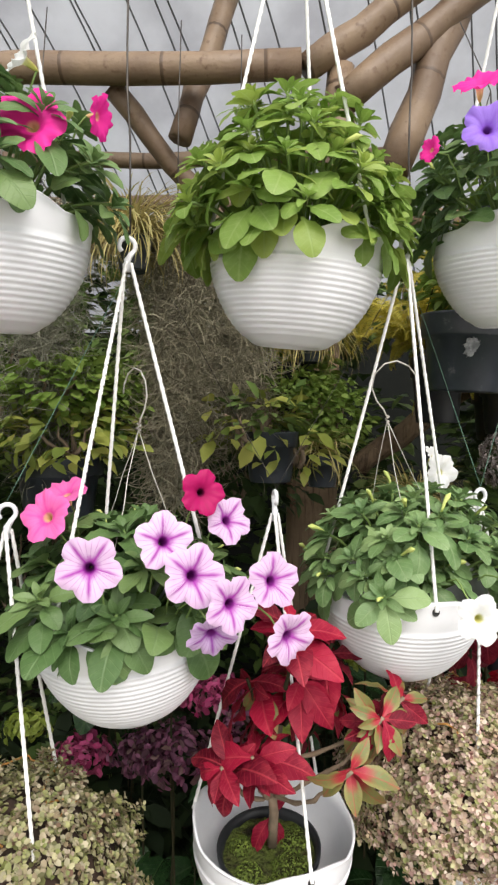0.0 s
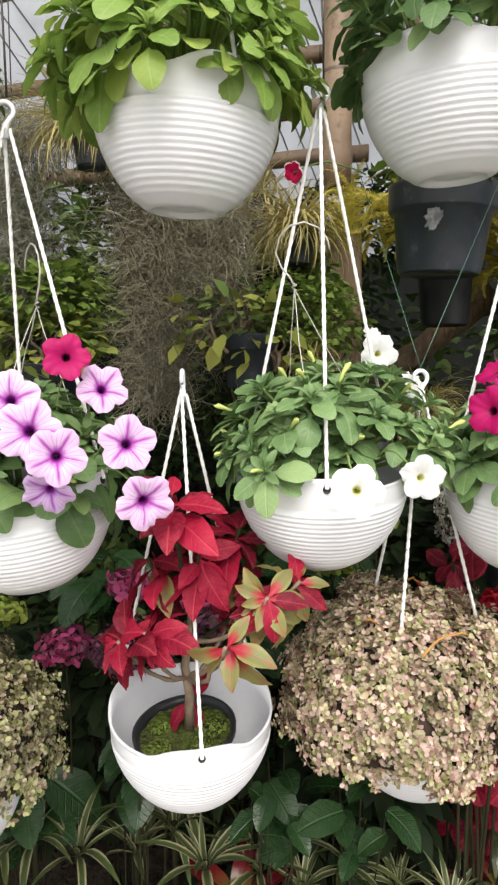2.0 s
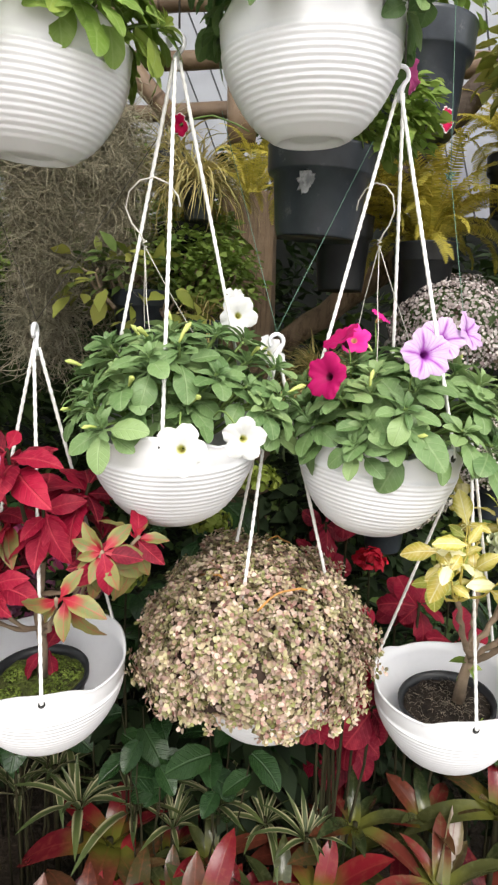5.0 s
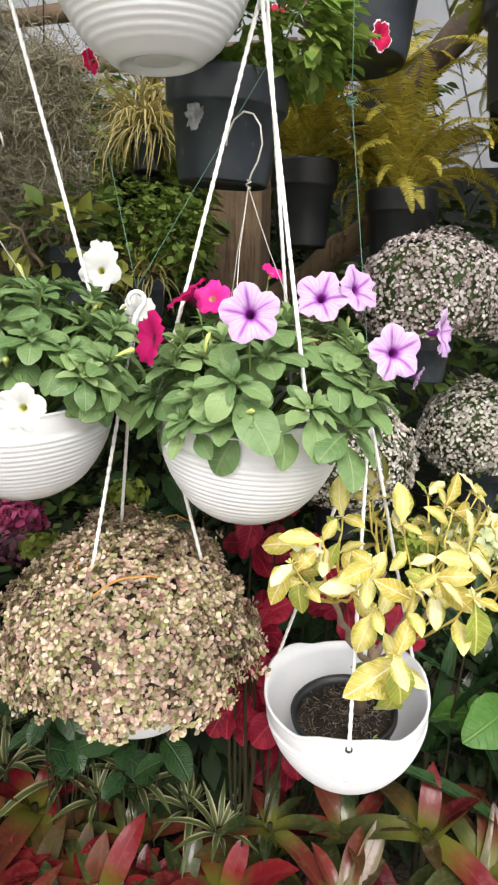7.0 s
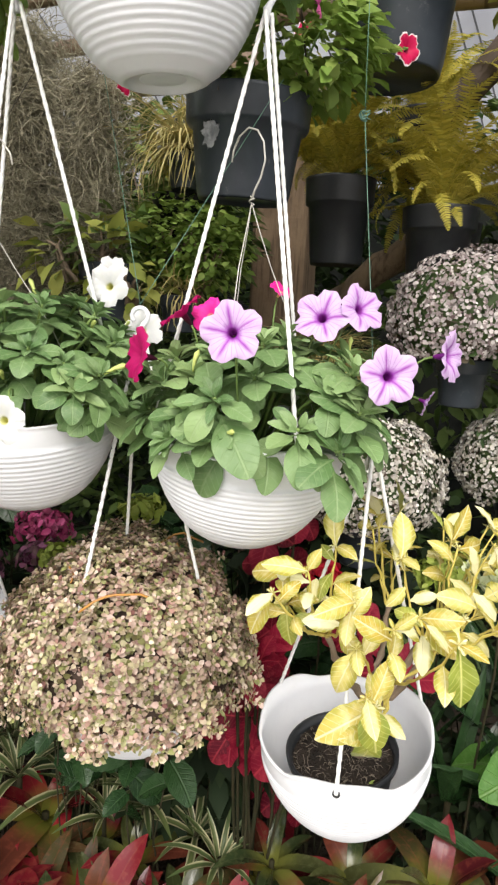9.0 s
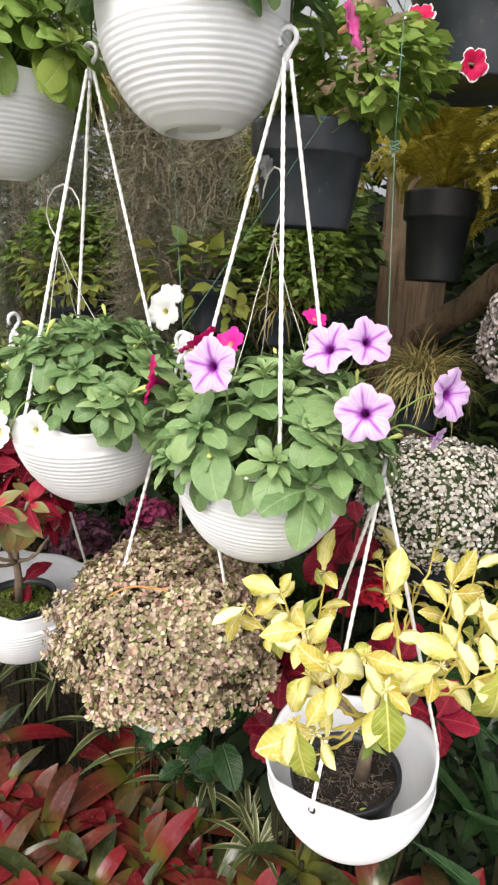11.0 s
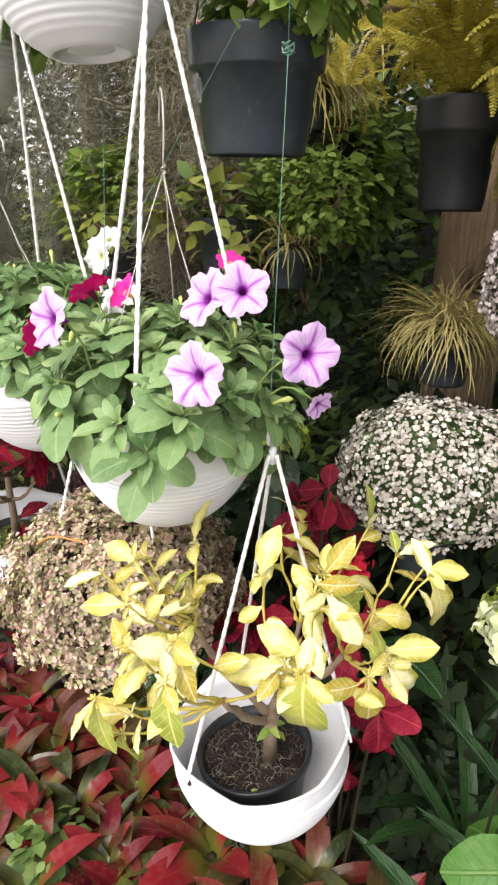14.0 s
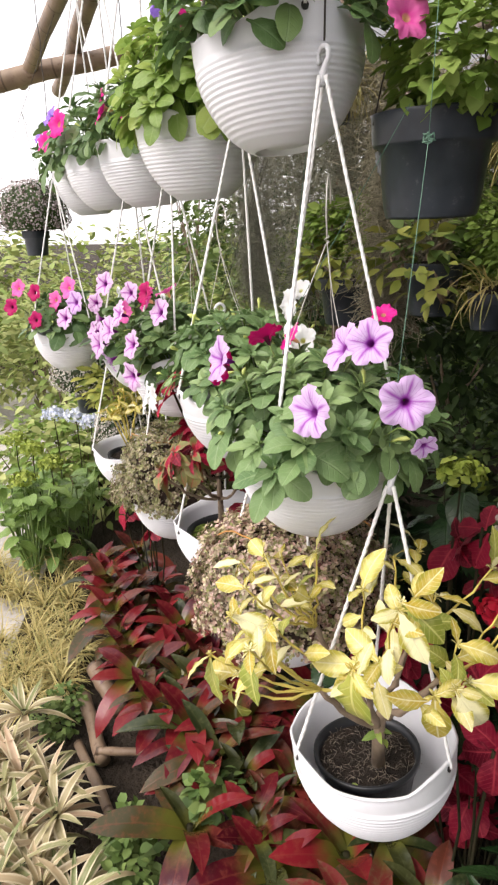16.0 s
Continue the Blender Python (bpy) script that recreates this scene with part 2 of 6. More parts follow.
BROMGREEN = leaf_mat("green bromeliad leaf", (0.018, 0.030, 0.011), (0.046, 0.050, 0.016), (0.11, 0.11, 0.05), base=(0.11, 0.115, 0.024), rough=0.22, vein_amt=0.15, through_=0.08, third=(0.12, 0.018, 0.016), veins=1, bumpy=0.1)
DRAC = leaf_mat("striped dracaena leaf", (0.045, 0.075, 0.024), (0.085, 0.11, 0.034), (0.10, 0.13, 0.05), rough=0.4, edge=(0.42, 0.39, 0.23), veins=1, vein_amt=0.3)
DRACCREAM = leaf_mat("cream and pink dracaena leaf", (0.27, 0.27, 0.11), (0.50, 0.34, 0.23), (0.42, 0.36, 0.22), rough=0.45, third=(0.15, 0.19, 0.06), edge=(0.60, 0.52, 0.35), veins=1, vein_amt=0.3)
# shaded copy of the broad leaf: the bed's shade is in its colour
BROADLEAF = leaf_mat("broad dark green leaf", (0.013, 0.038, 0.012), (0.025, 0.062, 0.018), (0.05, 0.10, 0.036), rough=0.27, veins=8, vein_amt=0.5, bumpy=0.8, through_=0.12)
# lit copy of the broad leaf: sunlight by the path is in its colour
GARDENLEAF = leaf_mat("bright green garden leaf", (0.10, 0.19, 0.035), (0.17, 0.27, 0.06), (0.28, 0.36, 0.13), rough=0.45, veins=7, vein_amt=0.4, bumpy=0.6, through_=0.25)
SHRUB = island_mat("shrub leaves", [(0.065, 0.12, 0.028), (0.12, 0.19, 0.045), (0.18, 0.25, 0.07), (0.09, 0.145, 0.04)])
PALEGREEN = island_mat("soft mid green leaves", [(0.13, 0.215, 0.035), (0.20, 0.305, 0.060), (0.28, 0.37, 0.09)], 0.6, 0.35)
# near-black leaf colour that carries the shade of the bed
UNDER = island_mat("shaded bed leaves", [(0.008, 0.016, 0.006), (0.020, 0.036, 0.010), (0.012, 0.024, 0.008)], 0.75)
# darker copy of the shrub leaves, the backdrop's shade put into their colour
SHRUBSHADE = island_mat("dark shrub leaves", [(0.022, 0.042, 0.014), (0.060, 0.10, 0.028), (0.038, 0.07, 0.021)])
# brighter copy of the shrub leaves, with the garden's sunlight in their colour
SHRUBSUN = island_mat("sunlit garden leaves", [(0.18, 0.26, 0.06), (0.30, 0.36, 0.11), (0.40, 0.42, 0.16), (0.16, 0.22, 0.06)])
SHRUBYELLOW = island_mat("yellow green leaves", [(0.24, 0.28, 0.045), (0.38, 0.38, 0.09), (0.15, 0.21, 0.04)])
FERN = island_mat("golden fern leaflets", [(0.46, 0.39, 0.052), (0.64, 0.54, 0.098), (0.33, 0.31, 0.046), (0.55, 0.46, 0.072)], 0.6, 0.42)
MOSS = island_mat("straw grey air plant strands", [(0.275, 0.25, 0.17), (0.41, 0.375, 0.265), (0.15, 0.135, 0.09)], 0.85, 0.1)
GREYMOSS = island_mat("grey-green air plant strands", [(0.24, 0.235, 0.175), (0.34, 0.335, 0.26), (0.12, 0.12, 0.085)], 0.85, 0.1)
STRAW = island_mat("straw coloured grass", [(0.40, 0.32, 0.11), (0.54, 0.46, 0.20), (0.24, 0.24, 0.08)], 0.7, 0.25)
SEDUM = island_mat("lime flower heads", [(0.24, 0.32, 0.04), (0.34, 0.40, 0.08), (0.16, 0.22, 0.03)])
BLUEHEAD = island_mat("pale blue flower heads", [(0.55, 0.62, 0.78), (0.66, 0.70, 0.80), (0.72, 0.74, 0.70)])
PURPLEHEAD = island_mat("faded purple flower heads", [(0.14, 0.03, 0.07), (0.26, 0.10, 0.17), (0.06, 0.02, 0.04), (0.20, 0.12, 0.11)])
PINKHEAD = island_mat("deep pink flower heads", [(0.44, 0.04, 0.15), (0.56, 0.10, 0.25), (0.20, 0.016, 0.06), (0.38, 0.12, 0.20)])
REDHEAD = island_mat("small red blossoms", [(0.5, 0.008, 0.03), (0.6, 0.02, 0.05), (0.4, 0.01, 0.02)])
RIBS = plain("grey roof hoop", (0.20, 0.20, 0.21), (0.13, 0.13, 0.135), 20, 0.6, 0.2)
WIRE = plain("dark wire", (0.05, 0.045, 0.04), (0.09, 0.08, 0.07), 30, 0.5, 0.2, metal=0.6)
SILVER = plain("galvanised wire", (0.55, 0.53, 0.48), (0.40, 0.38, 0.34), 30, 0.4, 0.2, metal=0.25)
THREAD = plain("green thread", (0.07, 0.17, 0.12), (0.12, 0.22, 0.16), 30)
WOOD, nt_, b_ = mat("weathered brown timber", 0.8, 0.25)
co_ = nt_.nodes.new("ShaderNodeTexCoord")
mp_ = nt_.nodes.new("ShaderNodeMapping")
mp_.inputs["Scale"].default_value = (1, 1, 0.06)
nt_.links.new(co_.outputs["Object"], mp_.inputs["Vector"])
g_ = noise_(nt_, 70, 5, mp_.outputs[0], 0.7)
c_ = mixc(nt_, smooth(nt_, noise_(nt_, 7, 4), 0.3, 0.7), (0.225, 0.158, 0.10), (0.14, 0.098, 0.062))
c_ = mixc(nt_, smooth(nt_, g_, 0.45, 0.68), c_, (0.085, 0.058, 0.038))
nt_.links.new(c_, b_.inputs["Base Color"])
bump(nt_, b_, math_(nt_, "ADD", g_, noise_(nt_, 30, 4)), 0.9, 0.006)
EARTH = plain("dark garden soil", (0.022, 0.017, 0.012), (0.045, 0.034, 0.024), 4, 0.95, 1.0, 60, 0.2, 0.02)
# paled to send more light up to the bowls
PAVE = plain("pale trodden path", (0.50, 0.475, 0.435), (0.32, 0.30, 0.27), 2.2, 0.9, 0.8, 45, dist=0.006, stain=0.6)
# brown of one log, darkened in colour for the shade it is in
SHADEWOOD = plain("dark shaded log", (0.085, 0.060, 0.042), (0.045, 0.033, 0.024), 9, 0.85, 0.9, 60, dist=0.006)
BACKDARK = plain("dark shade cloth", (0.012, 0.014, 0.012), (0.025, 0.028, 0.022), 5, 0.9)

BAMBOO, nt_, b_ = mat("bamboo", 0.5)
z_ = nt_.nodes.new("ShaderNodeUVMap")
sp_ = nt_.nodes.new("ShaderNodeSeparateXYZ")
nt_.links.new(z_.outputs[0], sp_.inputs[0])
ring_ = math_(nt_, "FRACT", math_(nt_, "MULTIPLY", sp_.outputs[1], 3.6))
c_ = mixc(nt_, smooth(nt_, noise_(nt_, 7, 5), 0.3, 0.7), (0.235, 0.165, 0.105), (0.15, 0.10, 0.065))
c_ = mixc(nt_, smooth(nt_, noise_(nt_, 45, 4), 0.55, 0.75), c_, (0.12, 0.07, 0.04))
c_ = mixc(nt_, smooth(nt_, ring_, 0.045, 0.02), c_, (0.08, 0.05, 0.03))
nt_.links.new(c_, b_.inputs["Base Color"])
bump(nt_, b_, math_(nt_, "ADD", smooth(nt_, ring_, 0.05, 0.0), noise_(nt_, 90, 3)), 0.4, 0.004)

FILM, nt_, b_ = mat("translucent greenhouse film", 0.45)
c_ = mixc(nt_, smooth(nt_, noise_(nt_, 2.5, 6), 0.35, 0.7), (0.52, 0.53, 0.55), (0.36, 0.36, 0.38))
nt_.links.new(c_, b_.inputs["Base Color"])
see_through(nt_, b_, c_, 0.55)


# ---- mesh tools ----
class Geo:
    """Vertices, faces and UVs gathered for one mesh."""

    def __init__(self):
        self.v, self.f, self.uv = [], [], []

    def add(self, verts, faces, uv=None, m=None):
        o = len(self.v)
        for i, p in enumerate(verts):
            self.v.append(tuple(m @ Vector(p)) if m is not None else tuple(p))
            self.uv.append(uv[i] if uv else (0.5, 0.5))
        self.f.extend(tuple(o + i for i in q) for q in faces)
        return self

    def mesh(self, name, material, shade=True):
        me = bpy.data.meshes.new(name)
        me.from_pydata(self.v, [], self.f)
        lay = me.uv_layers.new(name="UVMap")
        idx = np.empty(len(me.loops), dtype=np.int32)
        me.loops.foreach_get("vertex_index", idx)
        lay.data.foreach_set("uv", np.array(self.uv, dtype=np.float32)[idx].ravel())
        me.materials.append(material)
        if shade:
            me.polygons.foreach_set("use_smooth", [True] * len(me.polygons))
        me.update()
        return me


def part(name, geo, material=None, parent=None, label="", m=None):
    me = geo.mesh(name, material) if isinstance(geo, Geo) else geo
    ob = new(name, me)
    if parent is not None:
        ob.parent = parent
    if m is not None:
        ob.matrix_basis = m
    return tagged(ob, label)


def empty(name, x, y, z, label, category, group=""):
    e = new(name)
    e.empty_display_size = 0.05
    e.location = (x, y, z)
    return tagged(e, label, category, group)


def tube(pts, r, sides=6, g=None, caps=True):
    """A tube along points; r: one radius or one a point."""
    g = g or Geo()
    pts = [Vector(p) for p in pts]
    rs = r if isinstance(r, (list, tuple)) else [r] * len(pts)
    vs, uv, fs = [], [], []
    up = Vector((0.13, 0.31, 0.94))
    run = 0.0
    for i, p in enumerate(pts):
        d = (pts[min(i + 1, len(pts) - 1)] - pts[max(i - 1, 0)]).normalized()
        a = d.cross(up)
        if a.length < 0.05:
            a = d.cross(Vector((1, 0, 0)))
        a.normalize()
        c = d.cross(a)
        if i:
            run += (p - pts[i - 1]).length
        for k in range(sides):
            t = 2 * math.pi * k / sides
            vs.append(p + (a * math.cos(t) + c * math.sin(t)) * rs[i])
            uv.append((k / sides, run))
    for i in range(len(pts) - 1):
        for k in range(sides):
            k2 = (k + 1) % sides
            fs.append((i * sides + k, i * sides + k2, (i + 1) * sides + k2, (i + 1) * sides + k))
    if caps:
        fs.append(tuple(range(sides - 1, -1, -1)))
        fs.append(tuple(range((len(pts) - 1) * sides, len(pts) * sides)))
    return g.add(vs, fs, uv)


def curve(a, b, sag=0.0, n=10, wob=0.0, rng=random):
    a, b = Vector(a), Vector(b)
    out = []
    for i in range(n + 1):
        t = i / n
        p = a.lerp(b, t)
        p.z += sag * 4 * t * (1 - t)
        if 0 < i < n:
            p += Vector((rng.uniform(-wob, wob), rng.uniform(-wob, wob), rng.uniform(-wob, wob)))
        out.append(p)
    return out


def leaf_geo(L, W, shape="oval", bend=0.4, fold=0.15, seg=8, ripple=0.0, stalk=0.0, g=None, m=None, cup=0.0):
    """A leaf from the origin along +Y, its face to +Z. bend: droop of the tip in radians; fold: how far the halves rise; stalk: length of a thin foot."""
    g = g or Geo()
    vs, uv, fs = [], [], []
    cols = (-1.0, -0.55, 0.0, 0.55, 1.0) if W > 0.012 else (-1.0, 0.0, 1.0)
    nc = len(cols)
    ts = [i / seg for i in range(seg + 1)]
    if shape != "strap" and seg >= 5:
        ts = [1 - (1 - t) ** 1.15 for t in ts]
        ts[-1:] = [0.955, 1.0]
    y, z, ang = stalk, 0.0, 0.0
    if stalk:
        w0 = 0.05 * W
        vs += [(c * w0, 0, 0) for c in cols]
        uv += [(0.5 + 0.02 * c, 0.0) for c in cols]
    last = 0.0
    for i, t in enumerate(ts):
        ang -= bend * (t - last)
        y += math.cos(ang) * L * (t - last)
        z += math.sin(ang) * L * (t - last)
        last = t
        if shape == "oval":
            w = math.sin(math.pi * min(1.0, 0.05 + 0.95 * t) ** 0.9)
            w = max(0.0, w) ** 0.62
        elif shape == "ovate":
            w = max(0.0, math.sin(math.pi * min(1.0, (0.02 + 0.97 * t) ** 1.02))) ** 0.60
        elif shape == "spoon":
            w = max(0.16, max(0.0, math.sin(math.pi * min(1.0, (0.04 + 0.95 * t) ** 1.5))) ** 0.65 if t > 0.12 else 0.16)
        elif shape == "point":
            w = max(0.0, math.sin(math.pi * min(1.0, (0.05 + 0.95 * t) ** 0.88))) ** 0.78 * (1 - 0.12 * t)
        else:
            w = min(1, 0.74 + 0.8 * t) * (1 - max(0, (t - 0.5) / 0.5) ** 2.6)
        w = max(w, 0.03)
        hw = W / 2 * w
        for c in cols:
            rip = ripple * math.sin(t * 17 + (1.3 if c > 0 else 0.0)) * hw * abs(c)
            vs.append((c * hw, y, z + fold * hw * 2 * abs(c) - cup * hw * c * c + rip))
            uv.append((0.5 + 0.5 * c * w, t))
    rows = len(vs) // nc
    for i in range(rows - 1):
        for c in range(nc - 1):
            o = i * nc + c
            fs.append((o, o + 1, o + nc + 1, o + nc))
    return g.add(vs, fs, uv, m)


def aim(p, d, up=(0, 0, 1), s=1.0, spin=0.0):
    """A pose at p whose +Y goes along d and whose +Z is nearest to up."""
    y = Vector(d).normalized()
    z = Vector(up) - y * y.dot(Vector(up))
    if z.length < 1e-3:
        z = Vector((0, -1, 0.1)) - y * y.dot(Vector((0, -1, 0.1)))
    z.normalize()
    x = y.cross(z)
    r = Matrix((x, y, z)).transposed().to_4x4()
    return Matrix.Translation(Vector(p)) @ r @ Matrix.Rotation(spin, 4, "Y") @ Matrix.Diagonal((s, s, s, 1))


def variants(name, material, sizes, shape, bend, fold, **kw):
    return [leaf_geo(L, W, shape, b, f, **kw).mesh(name, material) for (L, W), b, f in zip(sizes, bend, fold)]


def flower_geo(R, depth=0.35, seed=0, lobes=5):
    """A trumpet blossom facing +Z, five shallow ruffled lobes and a tube behind."""
    rng = random.Random(seed)
    g = Geo()
    vs, uv, fs = [], [], []
    n, rings = 40, [(0.02, -1.0), (0.10, -0.75), (0.15, -0.30), (0.24, -0.22), (0.45, -0.04), (0.70, 0.08), (0.88, 0.08), (1.0, -0.04)]
    ph = [rng.uniform(-0.38, 0.32) for _ in range(lobes)]
    for j, (r, h) in enumerate(rings):
        for i in range(n):
            a = i / n * 2 * math.pi
            c = abs(math.cos(lobes * a / 2))
            out = 1.0 - (0.22 * (1 - c) ** 1.5 - 0.035 * c ** 8 + 0.018 * math.sin(a * 17 + seed * 2)) * max(0, (r - 0.4) / 0.6)
            k = int(a / (2 * math.pi) * lobes) % lobes
            ruf = 0.20 * math.sin(a * 13 + seed) * max(0, r - 0.6) + 0.07 * math.sin(a * 23 + seed * 3) * max(0, r - 0.7) + ph[k] * 0.5 * max(0, r - 0.45) + 0.10 * c * max(0, r - 0.5)
            vs.append((math.cos(a) * r * R * out, math.sin(a) * r * R * out, (h * depth * 2.2 if h < -0.1 else h * depth) * R + ruf * R))
            uv.append((i / n, r))
    for j in range(len(rings) - 1):
        for i in range(n):
            i2 = (i + 1) % n
            fs.append((j * n + i, j * n + i2, (j + 1) * n + i2, (j + 1) * n + i))
    return g.add(vs, fs, uv)


def facing(p, nrm, s=1.0, spin=0.0):
    q = Vector(nrm).to_track_quat("Z", "Y").to_matrix().to_4x4()
    return Matrix.Translation(Vector(p)) @ q @ Matrix.Rotation(spin, 4, "Z") @ Matrix.Diagonal((s, s, s, 1))


# ---- the setting ----
def slab(name, x0, x1, y0, y1, z0, z1, material, label="", category="", nx=1, ny=1, rough=0.0):
    g = Geo()
    vs, uv = [], []
    for j in range(ny + 1):
        for i in range(nx + 1):
            x, y = x0 + (x1 - x0) * i / nx, y0 + (y1 - y0) * j / ny
            vs.append((x, y, z1 + (rough * (noise.noise(Vector((x * 3, y * 3, 0))) + 0.4 * noise.noise(Vector((x * 11, y * 11, 3)))) if rough else 0)))
            uv.append((x, y))
    fs = [(j * (nx + 1) + i, j * (nx + 1) + i + 1, (j + 1) * (nx + 1) + i + 1, (j + 1) * (nx + 1) + i) for j in range(ny) for i in range(nx)]
    g.add(vs, fs, uv)
    if z0 < z1:
        g.add([(x0, y0, z0), (x1, y0, z0), (x1, y1, z0), (x0, y1, z0), (x0, y0, z1), (x1, y0, z1), (x1, y1, z1), (x0, y1, z1)],
              [(0, 1, 5, 4), (1, 2, 6, 5), (2, 3, 7, 6), (3, 0, 4, 7), (3, 2, 1, 0)])
    ob = new(name, g.mesh(name, material, False))
    return tagged(ob, label, category, kind="structure")


slab("ground", -400, 400, -400, 400, 0, 0, EARTH, "dark bare garden soil", "ground")
slab("planting_bed", -3.2, 2.2, 0.45, 3.2, -0.02, 0.015, EARTH, "dark crumbly soil of the planting bed", "ground", 60, 40, 0.02)
# its wide unseen part is added to bounce light onto the bowls' undersides
slab("path", -6.0, 6.0, -7.0, 0.13, -0.02, 0.012, PAVE, "pale trodden garden path, widened unseen to bounce light", "path", 50, 24, 0.006)


def arch_point(t, x, skew=0.0):
    return (x + skew * t, 1.0 + 2.5 * math.cos(t), 1.25 + 2.35 * math.sin(t))


g = Geo()
NA, NX = 18, 24
vs = [arch_point(math.pi * (0.02 + 0.47 * a / NA), -5.0 + 9.0 * i / NX) for a in range(NA + 1) for i in range(NX + 1)]
g.add(vs, [(a * (NX + 1) + i, a * (NX + 1) + i + 1, (a + 1) * (NX + 1) + i + 1, (a + 1) * (NX + 1) + i) for a in range(NA) for i in range(NX)])
film = tagged(new("ceiling", g.mesh("ceiling", FILM)), "grey translucent film of the arched greenhouse roof", "roof", kind="structure")
for i in range(70):
    x = -4.6 + 0.12 * i
    rib = part("rib", tube([arch_point(math.pi * (0.02 + 0.47 * a / 16), x + 0.8, -0.75 + 0.06 * math.sin(i * 2.3)) for a in range(17)], 0.0040, 5), RIBS, film)
    rib.location.z = -0.02
# added sheet that closes the view; its near-black colour stands for deep shade
slab("wall_back", -5, 4, 3.3, 3.36, 0, 1.95, BACKDARK, "added dark sheet standing for the deep shade behind the plants", "wall")


def pole(a, b, r, name="bamboo_pole", label="weathered brown bamboo pole of the shelter frame", n=8, material=None, bend=0.01, seed=0):
    rng = random.Random(seed)
    pts = curve(a, b, 0, n, bend, rng)
    rs = [r * rng.uniform(0.93, 1.07) for _ in pts]
    return tagged(part(name, tube(pts, rs, 12), material or BAMBOO), label, "pole", "poles of the shelter frame")


U = Vector((0.956, 0.294, 0))


def rowy(x):
    return 0.86 + 0.307 * (x + 0.127)


# the beam that carries the planters, and the frame behind it
pole((-2.6, rowy(-2.6) - 0.1, 2.41), (1.1, rowy(1.1), 2.41), 0.034, seed=1)
pole((-1.9, 1.72, 2.47), (0.14, 1.70, 2.46), 0.042, seed=2)
pole((0.15, 1.71, 2.45), (0.75, 1.72, 2.88), 0.040, seed=3)
pole((0.255, 1.72, 2.37), (0.80, 1.80, 2.84), 0.042, seed=4)
pole((0.245, 1.745, 1.86), (0.25, 1.735, 2.47), 0.038, seed=17, bend=0.004)
pole((0.40, 1.78, 2.20), (0.72, 1.80, 3.05), 0.050, seed=5)
pole((-0.39, 1.76, 2.44), (0.02, 1.98, 1.96), 0.030, seed=6)
pole((-0.02, 1.9, 2.9), (-0.20, 1.78, 2.30), 0.034, seed=7)
pole((-1.8, 2.3, 2.46), (0.5, 2.25, 2.44), 0.028, seed=8)
pole((-1.8, 2.35, 2.31), (0.5, 2.3, 2.29), 0.030, seed=9)
pole((-1.8, 2.4, 2.16), (0.3, 2.35, 2.14), 0.030, seed=10)
pole((0.45, 1.95, 2.12), (1.9, 2.05, 2.10), 0.036, seed=11)
pole((0.62, 1.93, 1.78), (0.98, 1.93, 2.20), 0.036, seed=12, material=SHADEWOOD)
pole((0.95, 1.85, 2.45), (1.9, 1.9, 2.5), 0.04, seed=13)
pole((-3.2, 0.1, 2.5), (-0.9, 0.75, 2.56), 0.045, seed=14)
pole((-1.6, -0.1, 2.62), (-1.5, 1.9, 2.55), 0.04, seed=15)
pole((-2.3, -0.3, 2.3), (-2.2, 1.7, 2.72), 0.05, seed=16)


def post(x, y, h, w, d, seed, lean=0.0):
    """A squared timber post with worn corners."""
    rng = random.Random(seed)
    g, n = Geo(), 14
    vs, uv = [], []
    for j in range(n + 1):
        t = j / n
        for i, (a, b) in enumerate(((-1, -0.8), (-0.85, -1), (0.85, -1), (1, -0.8), (1, 0.8), (0.85, 1), (-0.85, 1), (-1, 0.8))):
            k = 1 + 0.05 * noise.noise(Vector((i * 3.1 + seed, t * 6, 0)))
            vs.append((a * w / 2 * k + lean * t, b * d / 2 * k, t * h))
            uv.append((i / 8, t * h))
    fs = [(j * 8 + i, j * 8 + (i + 1) % 8, j * 8 + 8 + (i + 1) % 8, j * 8 + 8 + i) for j in range(n) for i in range(8)]
    fs.append(tuple(range(n * 8, n * 8 + 8)))
    g.add(vs, fs, uv)
    ob = new("timber_post", g.mesh("timber_post", WOOD, False))
    ob.location = (x, y, 0)
    return tagged(ob, "weathered brown timber post of the shelter", "post", "poles of the shelter frame")


post(0.205, 2.13, 1.82, 0.17, 0.12, 1)
pole((0.34, 1.97, 1.35), (0.67, 1.95, 1.61), 0.036, "timber_brace", "rough brown diagonal brace beside the post", material=WOOD, seed=21)
post(-0.95, 1.50, 2.46, 0.055, 0.055, 2)
post(1.55, 2.0, 2.6, 0.12, 0.12, 3)

# ---- hanging planters ----
LOBES = (-90, 30, 150)


def bowl_r(z):
    zs, rs = (0, 0.008, 0.021, 0.036, 0.052, 0.068, 0.084, 0.10, 0.118, 0.147, 0.165, 0.19), (0.053, 0.066, 0.082, 0.095, 0.1055, 0.1145, 0.1215, 0.127, 0.1315, 0.135, 0.1355, 0.134)
    return float(np.interp(z, zs, rs))


def rim_z(a):
    c = max(math.cos(a - radians(k)) for k in LOBES)
    t = max(0.0, (c - 0.80) / 0.20)
    t = t * t * (3 - 2 * t)
    return 0.166 + 0.020 * t


